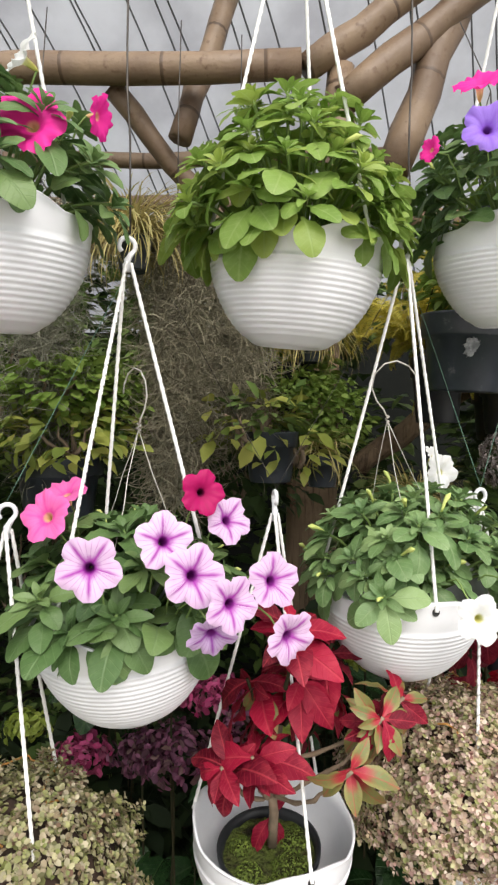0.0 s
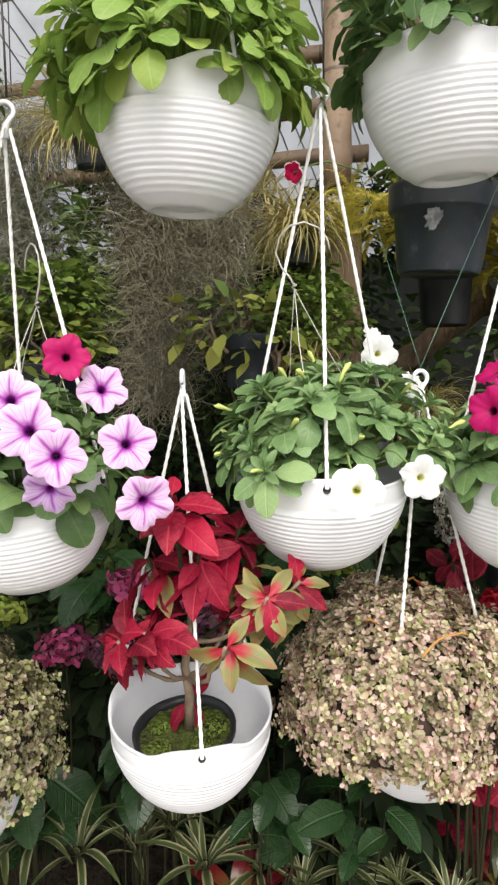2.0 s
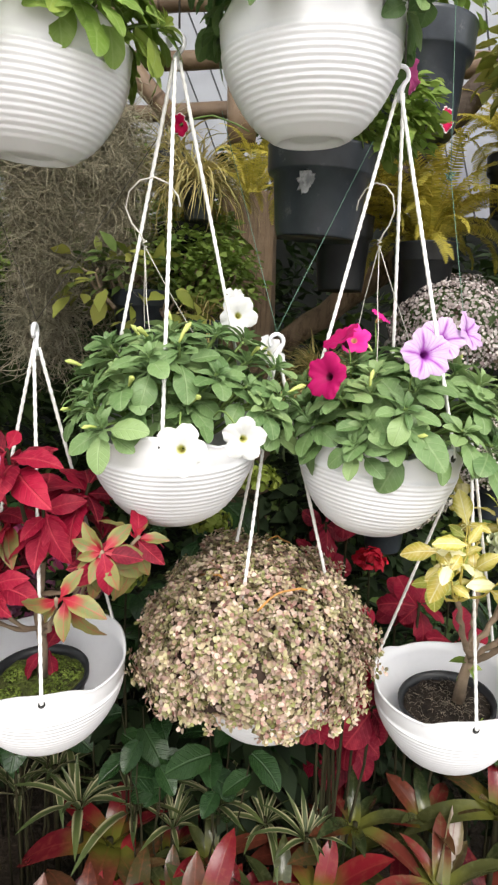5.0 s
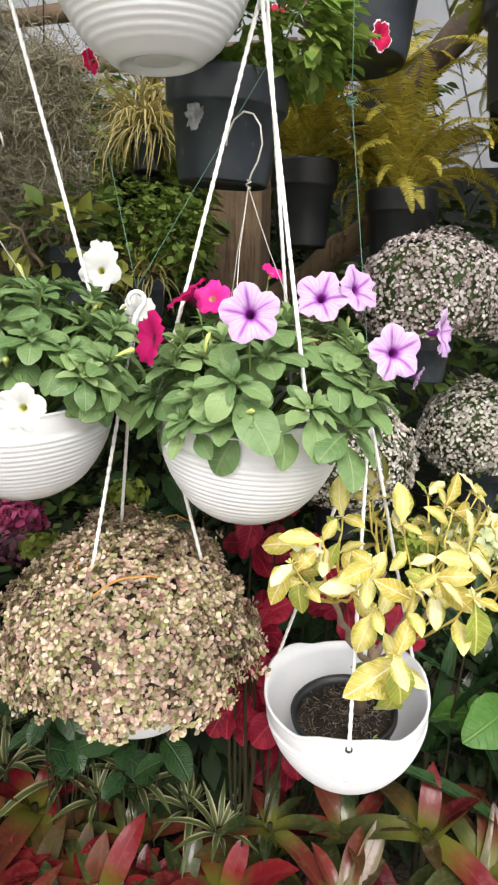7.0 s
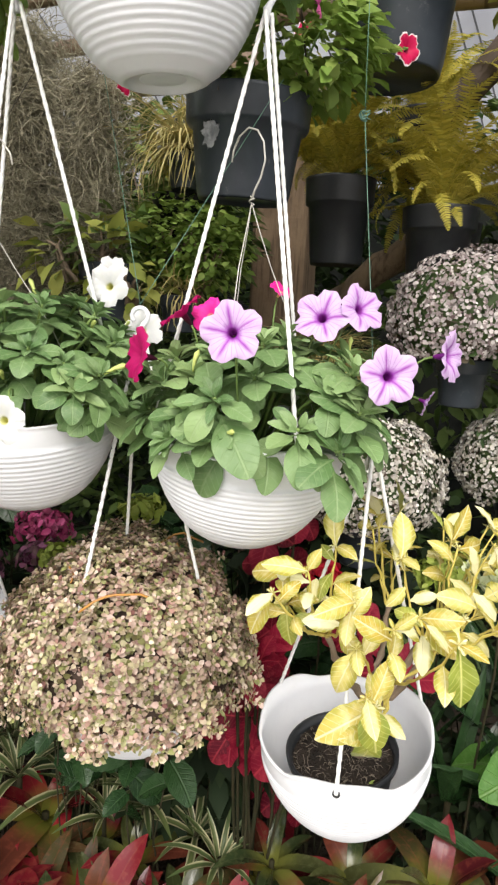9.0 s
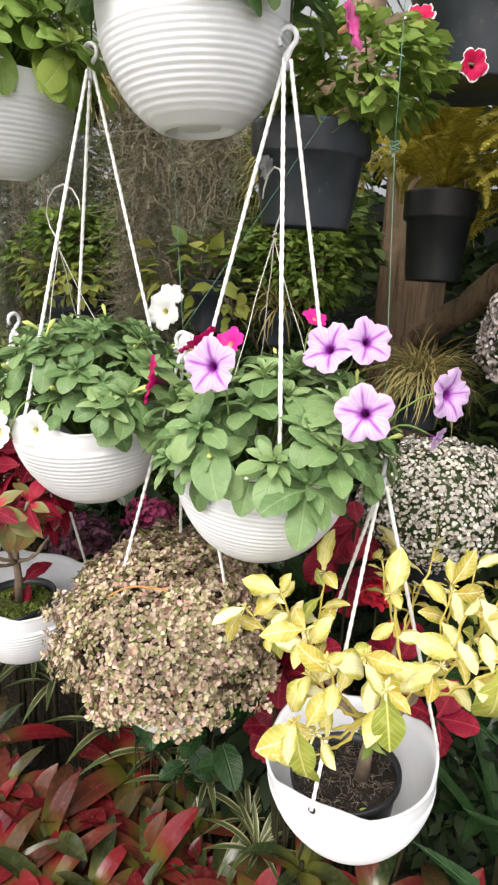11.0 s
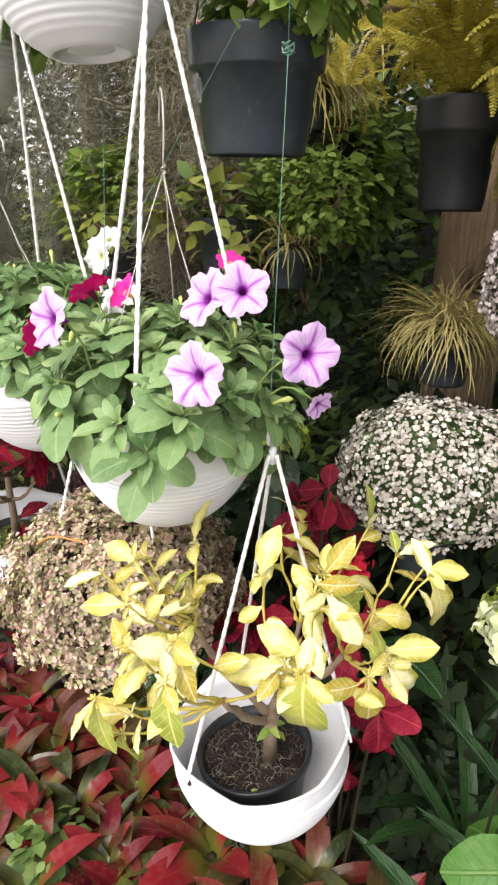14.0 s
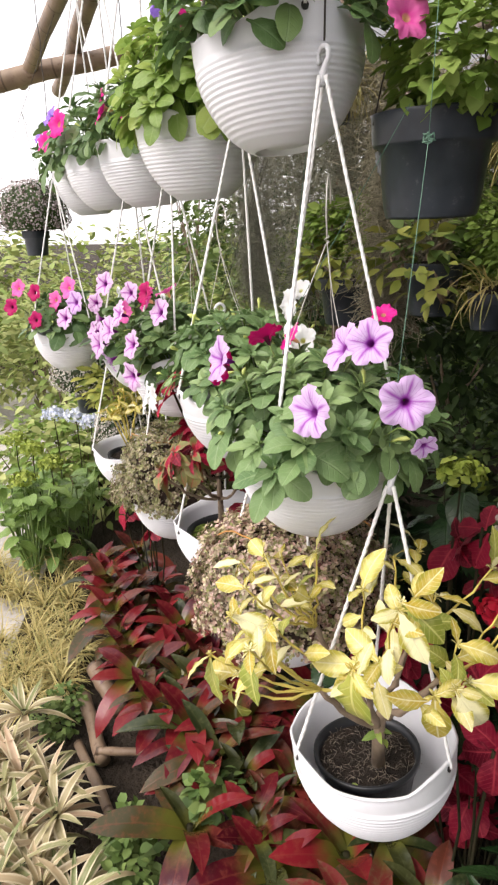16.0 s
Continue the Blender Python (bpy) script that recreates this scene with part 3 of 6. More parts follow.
def bowl_geo():
    g = Geo()
    n = 66
    z = 0.012
    ribs = []
    while z < 0.124:
        for k in range(4):
            ribs.append((z + 0.0084 * k / 4, (0.0, 0.0017, 0.0020, 0.0012)[k]))
        z += 0.0084
    prof = [(0.0, 0.0), (0.004, 0.002)] + ribs + [(0.128, 0), (0.136, 0.0), (0.145, 0.0), (0.154, 0.0)]
    vs, uv, fs = [], [], []
    rings = [[(r * math.cos(2 * math.pi * i / n), r * math.sin(2 * math.pi * i / n), z) for i in range(n)] for r, z in ((0.0465, 0.005), (0.0480, 0.0008), (0.0515, 0.0))]
    for z, d in prof:
        rings.append([((bowl_r(z) + d) * math.cos(2 * math.pi * i / n), (bowl_r(z) + d) * math.sin(2 * math.pi * i / n), z) for i in range(n)])
    for f in (0.4, 0.8):
        rings.append([(bowl_r(0.16) * math.cos(a), bowl_r(0.16) * math.sin(a), 0.154 + (rim_z(a) - 0.154) * f) for a in (2 * math.pi * i / n for i in range(n))])
    rings.append([((bowl_r(0.165) + 0.0015) * math.cos(a), (bowl_r(0.165) + 0.0015) * math.sin(a), rim_z(a)) for a in (2 * math.pi * i / n for i in range(n))])
    rings.append([((bowl_r(0.165) - 0.003) * math.cos(a), (bowl_r(0.165) - 0.003) * math.sin(a), rim_z(a) + 0.001) for a in (2 * math.pi * i / n for i in range(n))])
    for z in (0.145, 0.11, 0.07, 0.03, 0.006):
        rings.append([((bowl_r(z) - 0.0035) * math.cos(2 * math.pi * i / n), (bowl_r(z) - 0.0035) * math.sin(2 * math.pi * i / n), z) for i in range(n)])
    for r in rings:
        vs += r
        uv += [(i / n, 0.5) for i in range(n)]
    for j in range(len(rings) - 1):
        for i in range(n):
            i2 = (i + 1) % n
            fs.append((j * n + i, j * n + i2, (j + 1) * n + i2, (j + 1) * n + i))
    o = len(vs)
    vs += [(0, 0, 0.008), (0, 0, 0.006)]
    uv += [(0.5, 0.5)] * 2
    last = (len(rings) - 1) * n
    for i in range(n):
        fs.append((last + i, last + (i + 1) % n, o + 1))
        fs.append(((i + 1) % n, i, o))
    return g.add(vs, fs, uv)


BOWL = bowl_geo().mesh("bowl", POT)
EYE_G = Geo()
EYE_G.add([(0.0055 * math.cos(t * 0.524), 0, 0.0065 * math.sin(t * 0.524)) for t in range(12)] + [(0.0055 * math.cos(t * 0.524), 0.004, 0.0065 * math.sin(t * 0.524)) for t in range(12)],
          [tuple(range(12))] + [(i, (i + 1) % 12, 12 + (i + 1) % 12, 12 + i) for i in range(12)])
EYELET = EYE_G.mesh("eyelet", HOLE)


def rope_geo(a, b, r=0.0027, turns=210):
    """Two strands twisted round one another."""
    a, b = Vector(a), Vector(b)
    d = (b - a).normalized()
    s = d.cross(Vector((0.3, 0.9, 0.1))).normalized()
    c = d.cross(s)
    L = (b - a).length
    n = max(6, int(L * 330))
    g = Geo()
    for k in (0, math.pi):
        pts = []
        for i in range(n + 1):
            t = i / n
            w = k + t * L * turns
            pts.append(a.lerp(b, t) + (s * math.cos(w) + c * math.sin(w)) * r * 0.24)
        tube(pts, r * 0.94, 6, g)
    return g


def hook_geo():
    """A plastic hook: a short shank with a ring that is open on one side."""
    g = Geo()
    pts = [(0, 0, -0.012), (0, 0, 0.004), (0.006, 0, 0.014)]
    for k in range(12):
        t = radians(-50 + k * 25)
        pts.append((0.0 + 0.0115 * math.cos(t), 0, 0.024 + 0.0115 * math.sin(t)))
    tube(pts, [0.0052, 0.0052, 0.0038] + [0.0034] * 12, 8, g)
    return g


HOOK = hook_geo().mesh("hook", POT)


def planter(x, y, z0, top, label, turn=0.0, tilt=(3.0, 0.0), bowl=True, ropes=True, up=2.40, hook=25):
    """A white ribbed bowl on three cords that meet in a hook at height top."""
    e = empty("hanging_planter", x, y, z0, label, "hanging planter", "white hanging planters")
    m = pose(0, 0, 0.09, tilt[0], tilt[1], turn) @ pose(0, 0, -0.09) @ Matrix.Diagonal((0.955, 0.955, 0.89, 1))
    b = part("bowl", BOWL, None, e, "white ribbed plastic bowl", m)
    for k, a in enumerate(LOBES):
        ca, sa = math.cos(radians(a)), math.sin(radians(a))
        h = Vector((0.1372 * ca, 0.1372 * sa, 0.171))
        ey = part("eyelet", EYELET, None, b)
        ey.matrix_basis = pose(*h, 0, 0, a + 90)
        if ropes:
            part("rope", rope_geo(m @ (h * 1.01), Vector((0.005 * ca, 0.005 * sa, top - z0)), 0.0026), ROPE, e, "twisted white cord")
    hk = part("hook", HOOK, None, e, "white plastic hook", pose(0, 0, top - z0, 0, 0, hook))
    if up:
        part("wire", tube(curve((0.004, 0, top - z0 + 0.040), (0.0, 0.004, up - z0 + 0.03), 0, 10, 0.003, random.Random(int(x * 1000))), 0.0016, 5), WIRE, e, "thin dark hanging wire")
    return e


PV = {}


def petal_meshes(material, key, R=0.036):
    if key not in PV:
        PV[key] = [flower_geo(R, 0.35, s).mesh("flower", material) for s in (1, 2, 3)]
    return PV[key]


SIZES = [(0.050, 0.034), (0.043, 0.030), (0.058, 0.038), (0.038, 0.024), (0.050, 0.036)]
BENDS, FOLDS = (0.5, 0.9, 0.7, 0.3, 1.0), (0.14, 0.20, 0.10, 0.24, 0.08)
KINDS = (("mid", PETLEAF), ("lime", LIMELEAF), ("dark", DARKLEAF))
LEAVES = {n: variants("leaf", m_, SIZES, "ovate", BENDS, FOLDS, seg=8, cup=0.18, ripple=0.06, stalk=0.010) for n, m_ in KINDS}
SMALL = {n: variants("leaf", m_, [(0.030, 0.013), (0.024, 0.010), (0.034, 0.016)], "point", (0.5, 0.2, 0.7), (0.2, 0.25, 0.15), seg=4) for n, m_ in KINDS}


def tip_geo(seed):
    """The young leaves round a shoot's tip, which points to +Z."""
    rng = random.Random(seed)
    g = Geo()
    for j in range(9):
        f = j / 8
        up = 78 - 48 * f + rng.uniform(-8, 8)
        L = 0.014 + 0.016 * f * rng.uniform(0.8, 1.2)
        m = pose(0, 0, -0.006 * f, 0, 0, j * 137.5 + rng.uniform(-15, 15)) @ pose(0, 0.0015, 0, up, rng.uniform(-15, 15), 0)
        o = len(g.v)
        leaf_geo(L, min(0.0115, L * 0.52), "ovate", 0.7, 0.22, 5, 0, 0.003, g, m)
        if j:
            g.f.append((last, last + 1, o + 1, o))
        last = o
    return g


TIPS = {n: [tip_geo(k).mesh("shoot_tip", m_) for k in range(4)] for n, m_ in KINDS}


def bud_geo():
    g = Geo()
    tube([(0, 0, 0), (0, 0.008, 0.001), (0, 0.020, 0.003), (0, 0.034, 0.002), (0, 0.042, 0)], [0.002, 0.003, 0.0035, 0.0055, 0.001], 7, g)
    return g


BUDM = bud_geo().mesh("bud", BUD)


def petunia(e, rim, seed, kind="mid", rx=0.135, rz=0.105, heads=30, flowers=(), buds=8, size=1.0, shift=(0, 0), skirt=1.0, bare=None):
    """A bushy plant that fills a bowl: leafy rosettes over a dome, the lowest hanging over the rim."""
    rng = random.Random(seed)
    org = e.location
    L, T = LEAVES[kind], TIPS[kind]
    for i in range(heads):
        f = (i + 0.5) / heads
        el = math.asin(max(0.0, 1 - f * 1.02))
        az = i * 2.39996 + rng.uniform(-0.25, 0.25)
        d = Vector((math.cos(az) * math.cos(el), math.sin(az) * math.cos(el), math.sin(el)))
        k = rng.uniform(0.86, 1.10)
        free = bare is not None and d.z < 0.6 and abs((math.degrees(az) - bare + 180) % 360 - 180) < 22
        if free:
            k *= 0.62
        p = Vector((d.x * rx * k + shift[0], d.y * rx * k + shift[1], rim + 0.012 + d.z * rz * k - 0.25 * max(0, shift[0] * d.x)))
        st = part("stem", tube(curve((d.x * 0.03, d.y * 0.03, rim - 0.04), p, 0.02, 5, 0.002, rng), [0.0032] * 3 + [0.0024] * 3, 5), STEM, e)
        low = d.z < 0.35
        up = (d * 0.75 + Vector((rng.uniform(-0.2, 0.2), rng.uniform(-0.2, 0.2), 0.65))).normalized()
        t1 = up.orthogonal().normalized()
        t2 = up.cross(t1)
        a0 = rng.uniform(0, 6.28)
        part("shoot_tip", rng.choice(T), None, st, m=facing(p, up, size * rng.uniform(0.85, 1.25), a0))
        for j in range(8):
            a = a0 + j * 2.39996
            rad = t1 * math.cos(a) + t2 * math.sin(a)
            ring = j // 4
            lift = (rng.uniform(0.15, 0.6) if ring == 0 else rng.uniform(-0.25, 0.25)) - (0.12 if low else 0.0)
            if ring and (free or rad.dot(d) < -0.2 or rng.random() < 0.2):
                continue
            dr = (rad + up * lift).normalized()
            part("leaf", rng.choice(L), None, st, m=aim(p - up * (0.006 + 0.016 * ring + rng.uniform(0, 0.006)) + dr * 0.003, dr, up, rng.uniform(0.68, 0.92) * (1 + 0.28 * ring) * size, rng.uniform(-0.3, 0.3)))
        if i % max(1, heads // max(1, buds)) == 1:
            dr = (d + Vector((rng.uniform(-0.9, 0.9), rng.uniform(-0.9, 0.9), rng.uniform(-0.3, 0.3)))).normalized()
            part("bud", BUDM, None, st, "pale green bud", aim(p + d * 0.006, dr, (0, 0, 1), rng.uniform(0.5, 0.85)))
        if i < 14:
            a = i / 14 * 6.283 + rng.uniform(-0.15, 0.15)
            if bare is not None and abs((math.degrees(a) - bare + 180) % 360 - 180) < 18:
                continue
            d = Vector((math.cos(a), math.sin(a), 0))
            p = d * 0.118 + Vector((0, 0, rim + rng.uniform(0.006, 0.02)))
            dr = (d + Vector((rng.uniform(-0.3, 0.3), rng.uniform(-0.3, 0.3), rng.uniform(-0.9, 0.25) * skirt))).normalized()
            part("leaf", rng.choice(L), None, st, m=aim(p, dr, (d * 0.6 + Vector((0, 0, 0.8))), rng.uniform(0.8, 1.2) * size * (0.8 + 0.2 * min(1.0, skirt)), rng.uniform(-0.3, 0.3)))
    for pos, nrm, key, s in flowers:
        q = Vector(pos) - org
        b = q - Vector(nrm).normalized() * 0.025 * s
        sk = part("flower_stalk", tube(curve((q.x * 0.62, q.y * 0.62, rim + 0.03), b, 0.02, 6, 0.002, rng), 0.0014, 5), STEM, e)
        part("flower", rng.choice(petal_meshes(*FL[key])), None, sk, FLABEL[key], facing(q, nrm, s, rng.uniform(0, 6.28)))


FL = {"lilac": (LILAC, "lilac"), "mauve": (PALEMAUVE, "mauve"), "magenta": (MAGENTA, "magenta"), "hot": (HOTPINK, "hot"), "rose": (ROSEPINK, "rose"),
      "white": (WHITEPETAL, "white"), "violet": (VIOLET, "violet"), "redwhite": (REDWHITE, "redwhite")}
FLABEL = {"lilac": "lilac blossom with purple veins", "mauve": "pale mauve blossom with violet throat", "magenta": "deep magenta blossom", "hot": "hot pink blossom", "rose": "rose pink blossom",
          "white": "white blossom", "violet": "violet blossom", "redwhite": "red blossom with white rim"}

RIM = 0.148
pl = planter(-0.126, 0.862, 1.090, 1.733, "white hanging planter full of lilac veined petunias", -30, (7, 0))
petunia(pl, RIM, 11, "dark", 0.145, 0.125, 30, [
    ((-0.119, 0.655, 1.352), (0.2, -0.93, 0.2), "lilac", 1.02), ((-0.047, 0.718, 1.37), (0.38, -0.85, 0.3), "lilac", 1.0),
    ((-0.008, 0.694, 1.335), (0.42, -0.85, 0.2), "lilac", 1.05), ((0.084, 0.757, 1.314), (0.55, -0.8, 0.25), "lilac", 0.98),
    ((0.038, 0.673, 1.309), (0.5, -0.8, 0.1), "lilac", 0.92), ((0.022, 0.822, 1.379), (0.55, -0.7, 0.35), "lilac", 0.95),
    ((0.013, 0.694, 1.264), (0.2, -0.75, -0.35), "mauve", 0.85), ((0.106, 0.754, 1.243), (0.6, -0.75, -0.1), "lilac", 1.0),
    ((-0.215, 0.78, 1.387), (-0.15, -0.85, 0.35), "rose", 1.0), ((-0.208, 0.835, 1.412), (-0.2, -0.4, 0.8), "rose", 0.9),
    ((-0.01, 0.788, 1.42), (0.45, -0.85, 0.15), "magenta", 0.85)], buds=6, size=1.24, skirt=1.5)

pl = planter(0.290, 1.000, 1.107, 1.768, "white hanging planter of green petunias with white blossoms", 10, (7, 0))
petunia(pl, RIM, 12, "mid", 0.162, 0.135, 52, [
    ((0.356, 0.803, 1.255), (0.1, -0.95, 0.15), "white", 0.92), ((0.432, 0.820, 1.270), (0.35, -0.9, 0.15), "white", 0.76),
    ((0.373, 1.079, 1.424), (0.3, -0.9, 0.2), "white", 0.85), ((0.427, 1.093, 1.366), (0.6, -0.4, 0.3), "white", 0.8),
    ((0.365, 1.10, 1.45), (0.5, -0.5, 0.6), "white", 0.6)], buds=14, size=1.0, shift=(0.012, 0), skirt=0.8, bare=-80)

pl = planter(0.603, 1.086, 1.088, 1.747, "white hanging planter of mauve and magenta petunias", 51, (6, 2))
petunia(pl, RIM, 13, "mid", 0.160, 0.120, 42, [
    ((0.652, 0.931, 1.377), (0.3, -0.9, 0.2), "mauve", 0.95), ((0.694, 1.099, 1.397), (0.2, -0.85, 0.4), "mauve", 1.0),
    ((0.738, 1.126, 1.409), (0.75, -0.5, 0.35), "mauve", 0.9), ((0.801, 1.036, 1.335), (0.45, -0.85, 0.2), "mauve", 0.95),
    ((0.852, 1.139, 1.356), (0.95, -0.25, 0.1), "mauve", 0.92), ((0.823, 1.178, 1.290), (0.8, 0.1, -0.3), "mauve", 0.5),
    ((0.523, 0.942, 1.342), (-0.55, -0.7, 0.15), "magenta", 0.92), ((0.538, 1.012, 1.395), (-0.5, -0.3, 0.7), "magenta", 0.85),
    ((0.558, 1.05, 1.392), (0.1, -0.8, 0.5), "hot", 0.7), ((0.60, 1.187, 1.43), (0.5, -0.2, 0.7), "hot", 0.55)], buds=6, shift=(0.022, 0.006), size=1.15, skirt=0.75)

pl = planter(0.110, 0.932, 1.623, 2.33, "white hanging planter with bright green leaves, no blossoms", 45, (5, 1), up=2.39)
petunia(pl, RIM, 14, "lime", 0.168, 0.185, 62, buds=4, size=1.05, skirt=1.3, shift=(-0.008, 0))
SPOON = variants("leaf", LIMELEAF, [(0.092, 0.050), (0.076, 0.042), (0.066, 0.036)], "spoon", (0.5, 0.8, 0.4), (0.12, 0.10, 0.16), seg=9, cup=0.2, ripple=0.06)
rng = random.Random(140)
for a, fall, k in ((-122, -1.6, 0), (-108, -0.9, 1), (-140, -0.7, 1), (-158, -0.6, 0), (-97, -0.5, 2), (-50, -1.2, 1), (-38, -0.7, 2), (-175, -0.9, 2), (-20, -1.0, 1), (-66, -0.3, 2), (160, -0.7, 1), (5, -0.6, 0)):
    d = Vector((math.cos(radians(a)), math.sin(radians(a)), 0))
    part("leaf", SPOON[k], None, pl, m=aim(d * 0.122 + Vector((0, 0, RIM + 0.022)), d * 0.7 + Vector((0, 0, fall)), d + Vector((0, 0, 0.5)), rng.uniform(0.9, 1.1), rng.uniform(-0.25, 0.25)))
pl = planter(0.475, 1.048, 1.671, 2.36, "white hanging planter with pink and violet petunias", -22, (5, 0), up=2.40)
petunia(pl, RIM, 15, "dark", 0.165, 0.185, 40, [
    ((0.363, 0.885, 1.985), (-0.2, -0.6, 0.7), "hot", 1.0), ((0.37, 0.866, 1.915), (-0.1, -0.9, 0.2), "violet", 1.0), ((0.40, 0.95, 1.95), (-0.4, -0.6, 0.6), "violet", 0.8),
    ((0.30, 0.90, 1.90), (-0.8, -0.5, 0.1), "hot", 0.5), ((0.60, 0.93, 1.865), (0.8, -0.5, 0.2), "hot", 0.95), ((0.62, 1.194, 1.814), (0.9, 0.2, 0.3), "rose", 0.9)], buds=6)
pl = planter(-0.295, 0.805, 1.63, 2.33, "white hanging planter with hot pink petunias", 30, (5, 0), up=2.39)
petunia(pl, RIM, 16, "dark", 0.16, 0.16, 36, [
    ((-0.198, 0.70, 1.854), (0.0, -0.95, 0.25), "hot", 1.15), ((-0.145, 0.80, 1.905), (0.97, -0.2, -0.2), "hot", 0.8), ((-0.252, 0.80, 1.984), (-0.5, -0.4, 0.3), "white", 1.0),
    ((-0.40, 0.75, 1.88), (0.5, -0.8, 0.3), "hot", 1.0)], buds=6)


# ---- lower planters ----
def ball_geo(rx, rz, n, size, seed, bottom=-0.45, kind="leaf", rough=0.06, sink=0.12):
    """Many small leaves or blossoms over a rounded mound."""
    rng = np.random.RandomState(seed)
    f = (np.arange(n) + 0.5) / n
    zz = 1 - f * (1 - bottom)
    az = np.arange(n) * 2.39996 + rng.uniform(-0.3, 0.3, n)
    rr = np.sqrt(np.maximum(0, 1 - zz ** 2))
    V, F = [], []
    for i in range(n):
        d = Vector((rr[i] * math.cos(az[i]), rr[i] * math.sin(az[i]), zz[i]))
        k = 1 + rough * noise.noise(d * 3.1 + Vector((seed, 0, 0))) * 2 + 0.05 * noise.noise(d * 9 + Vector((seed, 3, 0))) - sink * rng.random_sample() ** 2
        p = Vector((d.x * rx * k, d.y * rx * k, d.z * rz * k))
        nr = (d + Vector(rng.uniform(-0.7, 0.7, 3))).normalized()
        t = nr.orthogonal().normalized()
        t.rotate(Matrix.Rotation(rng.uniform(0, 6.28), 3, nr))
        b = nr.cross(t)
        s = size * rng.uniform(0.6, 1.25)
        o = len(V)
        if kind == "leaf":
            up = nr * s * 0.25
            V += [p - t * s, p - t * 0.55 * s - b * s * 0.52 + up, p + t * 0.35 * s - b * s * 0.56 + up, p + t * s - up * 0.5, p + t * 0.35 * s + b * s * 0.56 + up, p - t * 0.55 * s + b * s * 0.52 + up]
            F += [(o, o + 1, o + 2, o + 3), (o, o + 3, o + 4, o + 5)]
        else:
            V += [p + nr * s * 0.1]
            for q in range(10):
                a = q * 0.6283
                r = s * (1.0 if q % 2 == 0 else 0.80)
                V.append(p + (t * math.cos(a) + b * math.sin(a)) * r + nr * s * 0.25)
            F += [(o, o + 1 + q, o + 1 + (q + 1) % 10) for q in range(10)]
    g = Geo()
    g.v, g.f, g.uv = [tuple(v) for v in V], F, [(0.5, 0.5)] * len(V)
    return g


def inner_pot(e, z, r=0.088, h=0.085, m=None, soil=None):
    """A thin black nursery pot inside a bowl, with its soil."""
    g = Geo()
    n = 40
    prof = [(r * 0.78, 0), (r * 0.97, h - 0.012), (r * 1.04, h - 0.011), (r * 1.05, h), (r * 0.99, h), (r * 0.93, h - 0.012), (r * 0.90, h - 0.03)]
    vs = [(a * math.cos(6.2832 * i / n), a * math.sin(6.2832 * i / n), c) for a, c in prof for i in range(n)]
    fs = [(j * n + i, j * n + (i + 1) % n, (j + 1) * n + (i + 1) % n, (j + 1) * n + i) for j in range(len(prof) - 1) for i in range(n)]
    g.add(vs, fs)
    ip = part("nursery_pot", g, INNERPOT, e, "thin black nursery pot inside the bowl", m)
    g = Geo()
    vs, fs = [(0, 0, h - 0.012)], []
    R = 12
    for j in range(1, R + 1):
        for i in range(n):
            q = r * 0.945 * j / R
            x, y = q * math.cos(6.2832 * i / n), q * math.sin(6.2832 * i / n)
            vs.append((x, y, h - 0.014 + 0.006 * noise.noise(Vector((x * 60, y * 60, z * 9))) + 0.004 * noise.noise(Vector((x * 190, y * 190, 2)))))
    for i in range(n):
        fs.append((0, 1 + i, 1 + (i + 1) % n))
    for j in range(R - 1):
        for i in range(n):
            fs.append((1 + j * n + i, 1 + (j + 1) * n + i, 1 + (j + 1) * n + (i + 1) % n, 1 + j * n + (i + 1) % n))
    g.add(vs, fs)
    so = part("soil", g, soil or SOIL, ip)
    return ip, so


def litter(parent, r, z, n, material, seed, length=(0.008, 0.03), thick=0.0007):
    rng = random.Random(seed)
    g = Geo()
    for _ in range(n):
        a, q = rng.uniform(0, 6.28), r * math.sqrt(rng.random())
        p = Vector((q * math.cos(a), q * math.sin(a), z + rng.uniform(0, 0.004)))
        b, L = rng.uniform(0, 6.28), rng.uniform(*length)
        w = Vector((math.cos(b), math.sin(b), 0)) * L
        k = Vector((-w.y, w.x, 0)) * rng.uniform(-0.4, 0.4)
        tube([p, p + w * 0.5 + k + Vector((0, 0, 0.003)), p + w], thick * rng.uniform(0.6, 1.6), 4, g, False)
    ob = part("root_litter", g, material, parent, "pale dry roots and fibres")
    return tagged(ob, kind="stuff")


ROOTS = plain("dry roots", (0.24, 0.20, 0.15), (0.05, 0.038, 0.028), 60)
RED = variants("bract", REDBRACT, [(0.062, 0.036), (0.070, 0.041), (0.046, 0.028), (0.064, 0.034)], "point", (0.6, 0.9, 0.4, 1.1), (0.10, 0.06, 0.15, 0.05), seg=8, ripple=0.14, stalk=0.012)
MIX = variants("bract", MIXBRACT, [(0.062, 0.032), (0.074, 0.038), (0.052, 0.028)], "point", (0.7, 1.0, 0.4), (0.12, 0.08, 0.18), seg=8, ripple=0.14, stalk=0.012)
YSZ = [(0.046, 0.028), (0.052, 0.032), (0.042, 0.025), (0.049, 0.029)]
YL = variants("leaf", YLEAF, YSZ, "point", (0.5, 0.9, 0.3, 1.1), (0.14, 0.10, 0.20, 0.08), seg=9, ripple=0.12, stalk=0.010, cup=0.15)
YG = variants("leaf", YGREEN, YSZ, "point", (0.5, 0.9, 0.3, 1.1), (0.14, 0.10, 0.20, 0.08), seg=9, ripple=0.12, stalk=0.010, cup=0.15)
YTIP = [tip_geo(20 + k).mesh("shoot_tip", YLEAF) for k in range(3)]
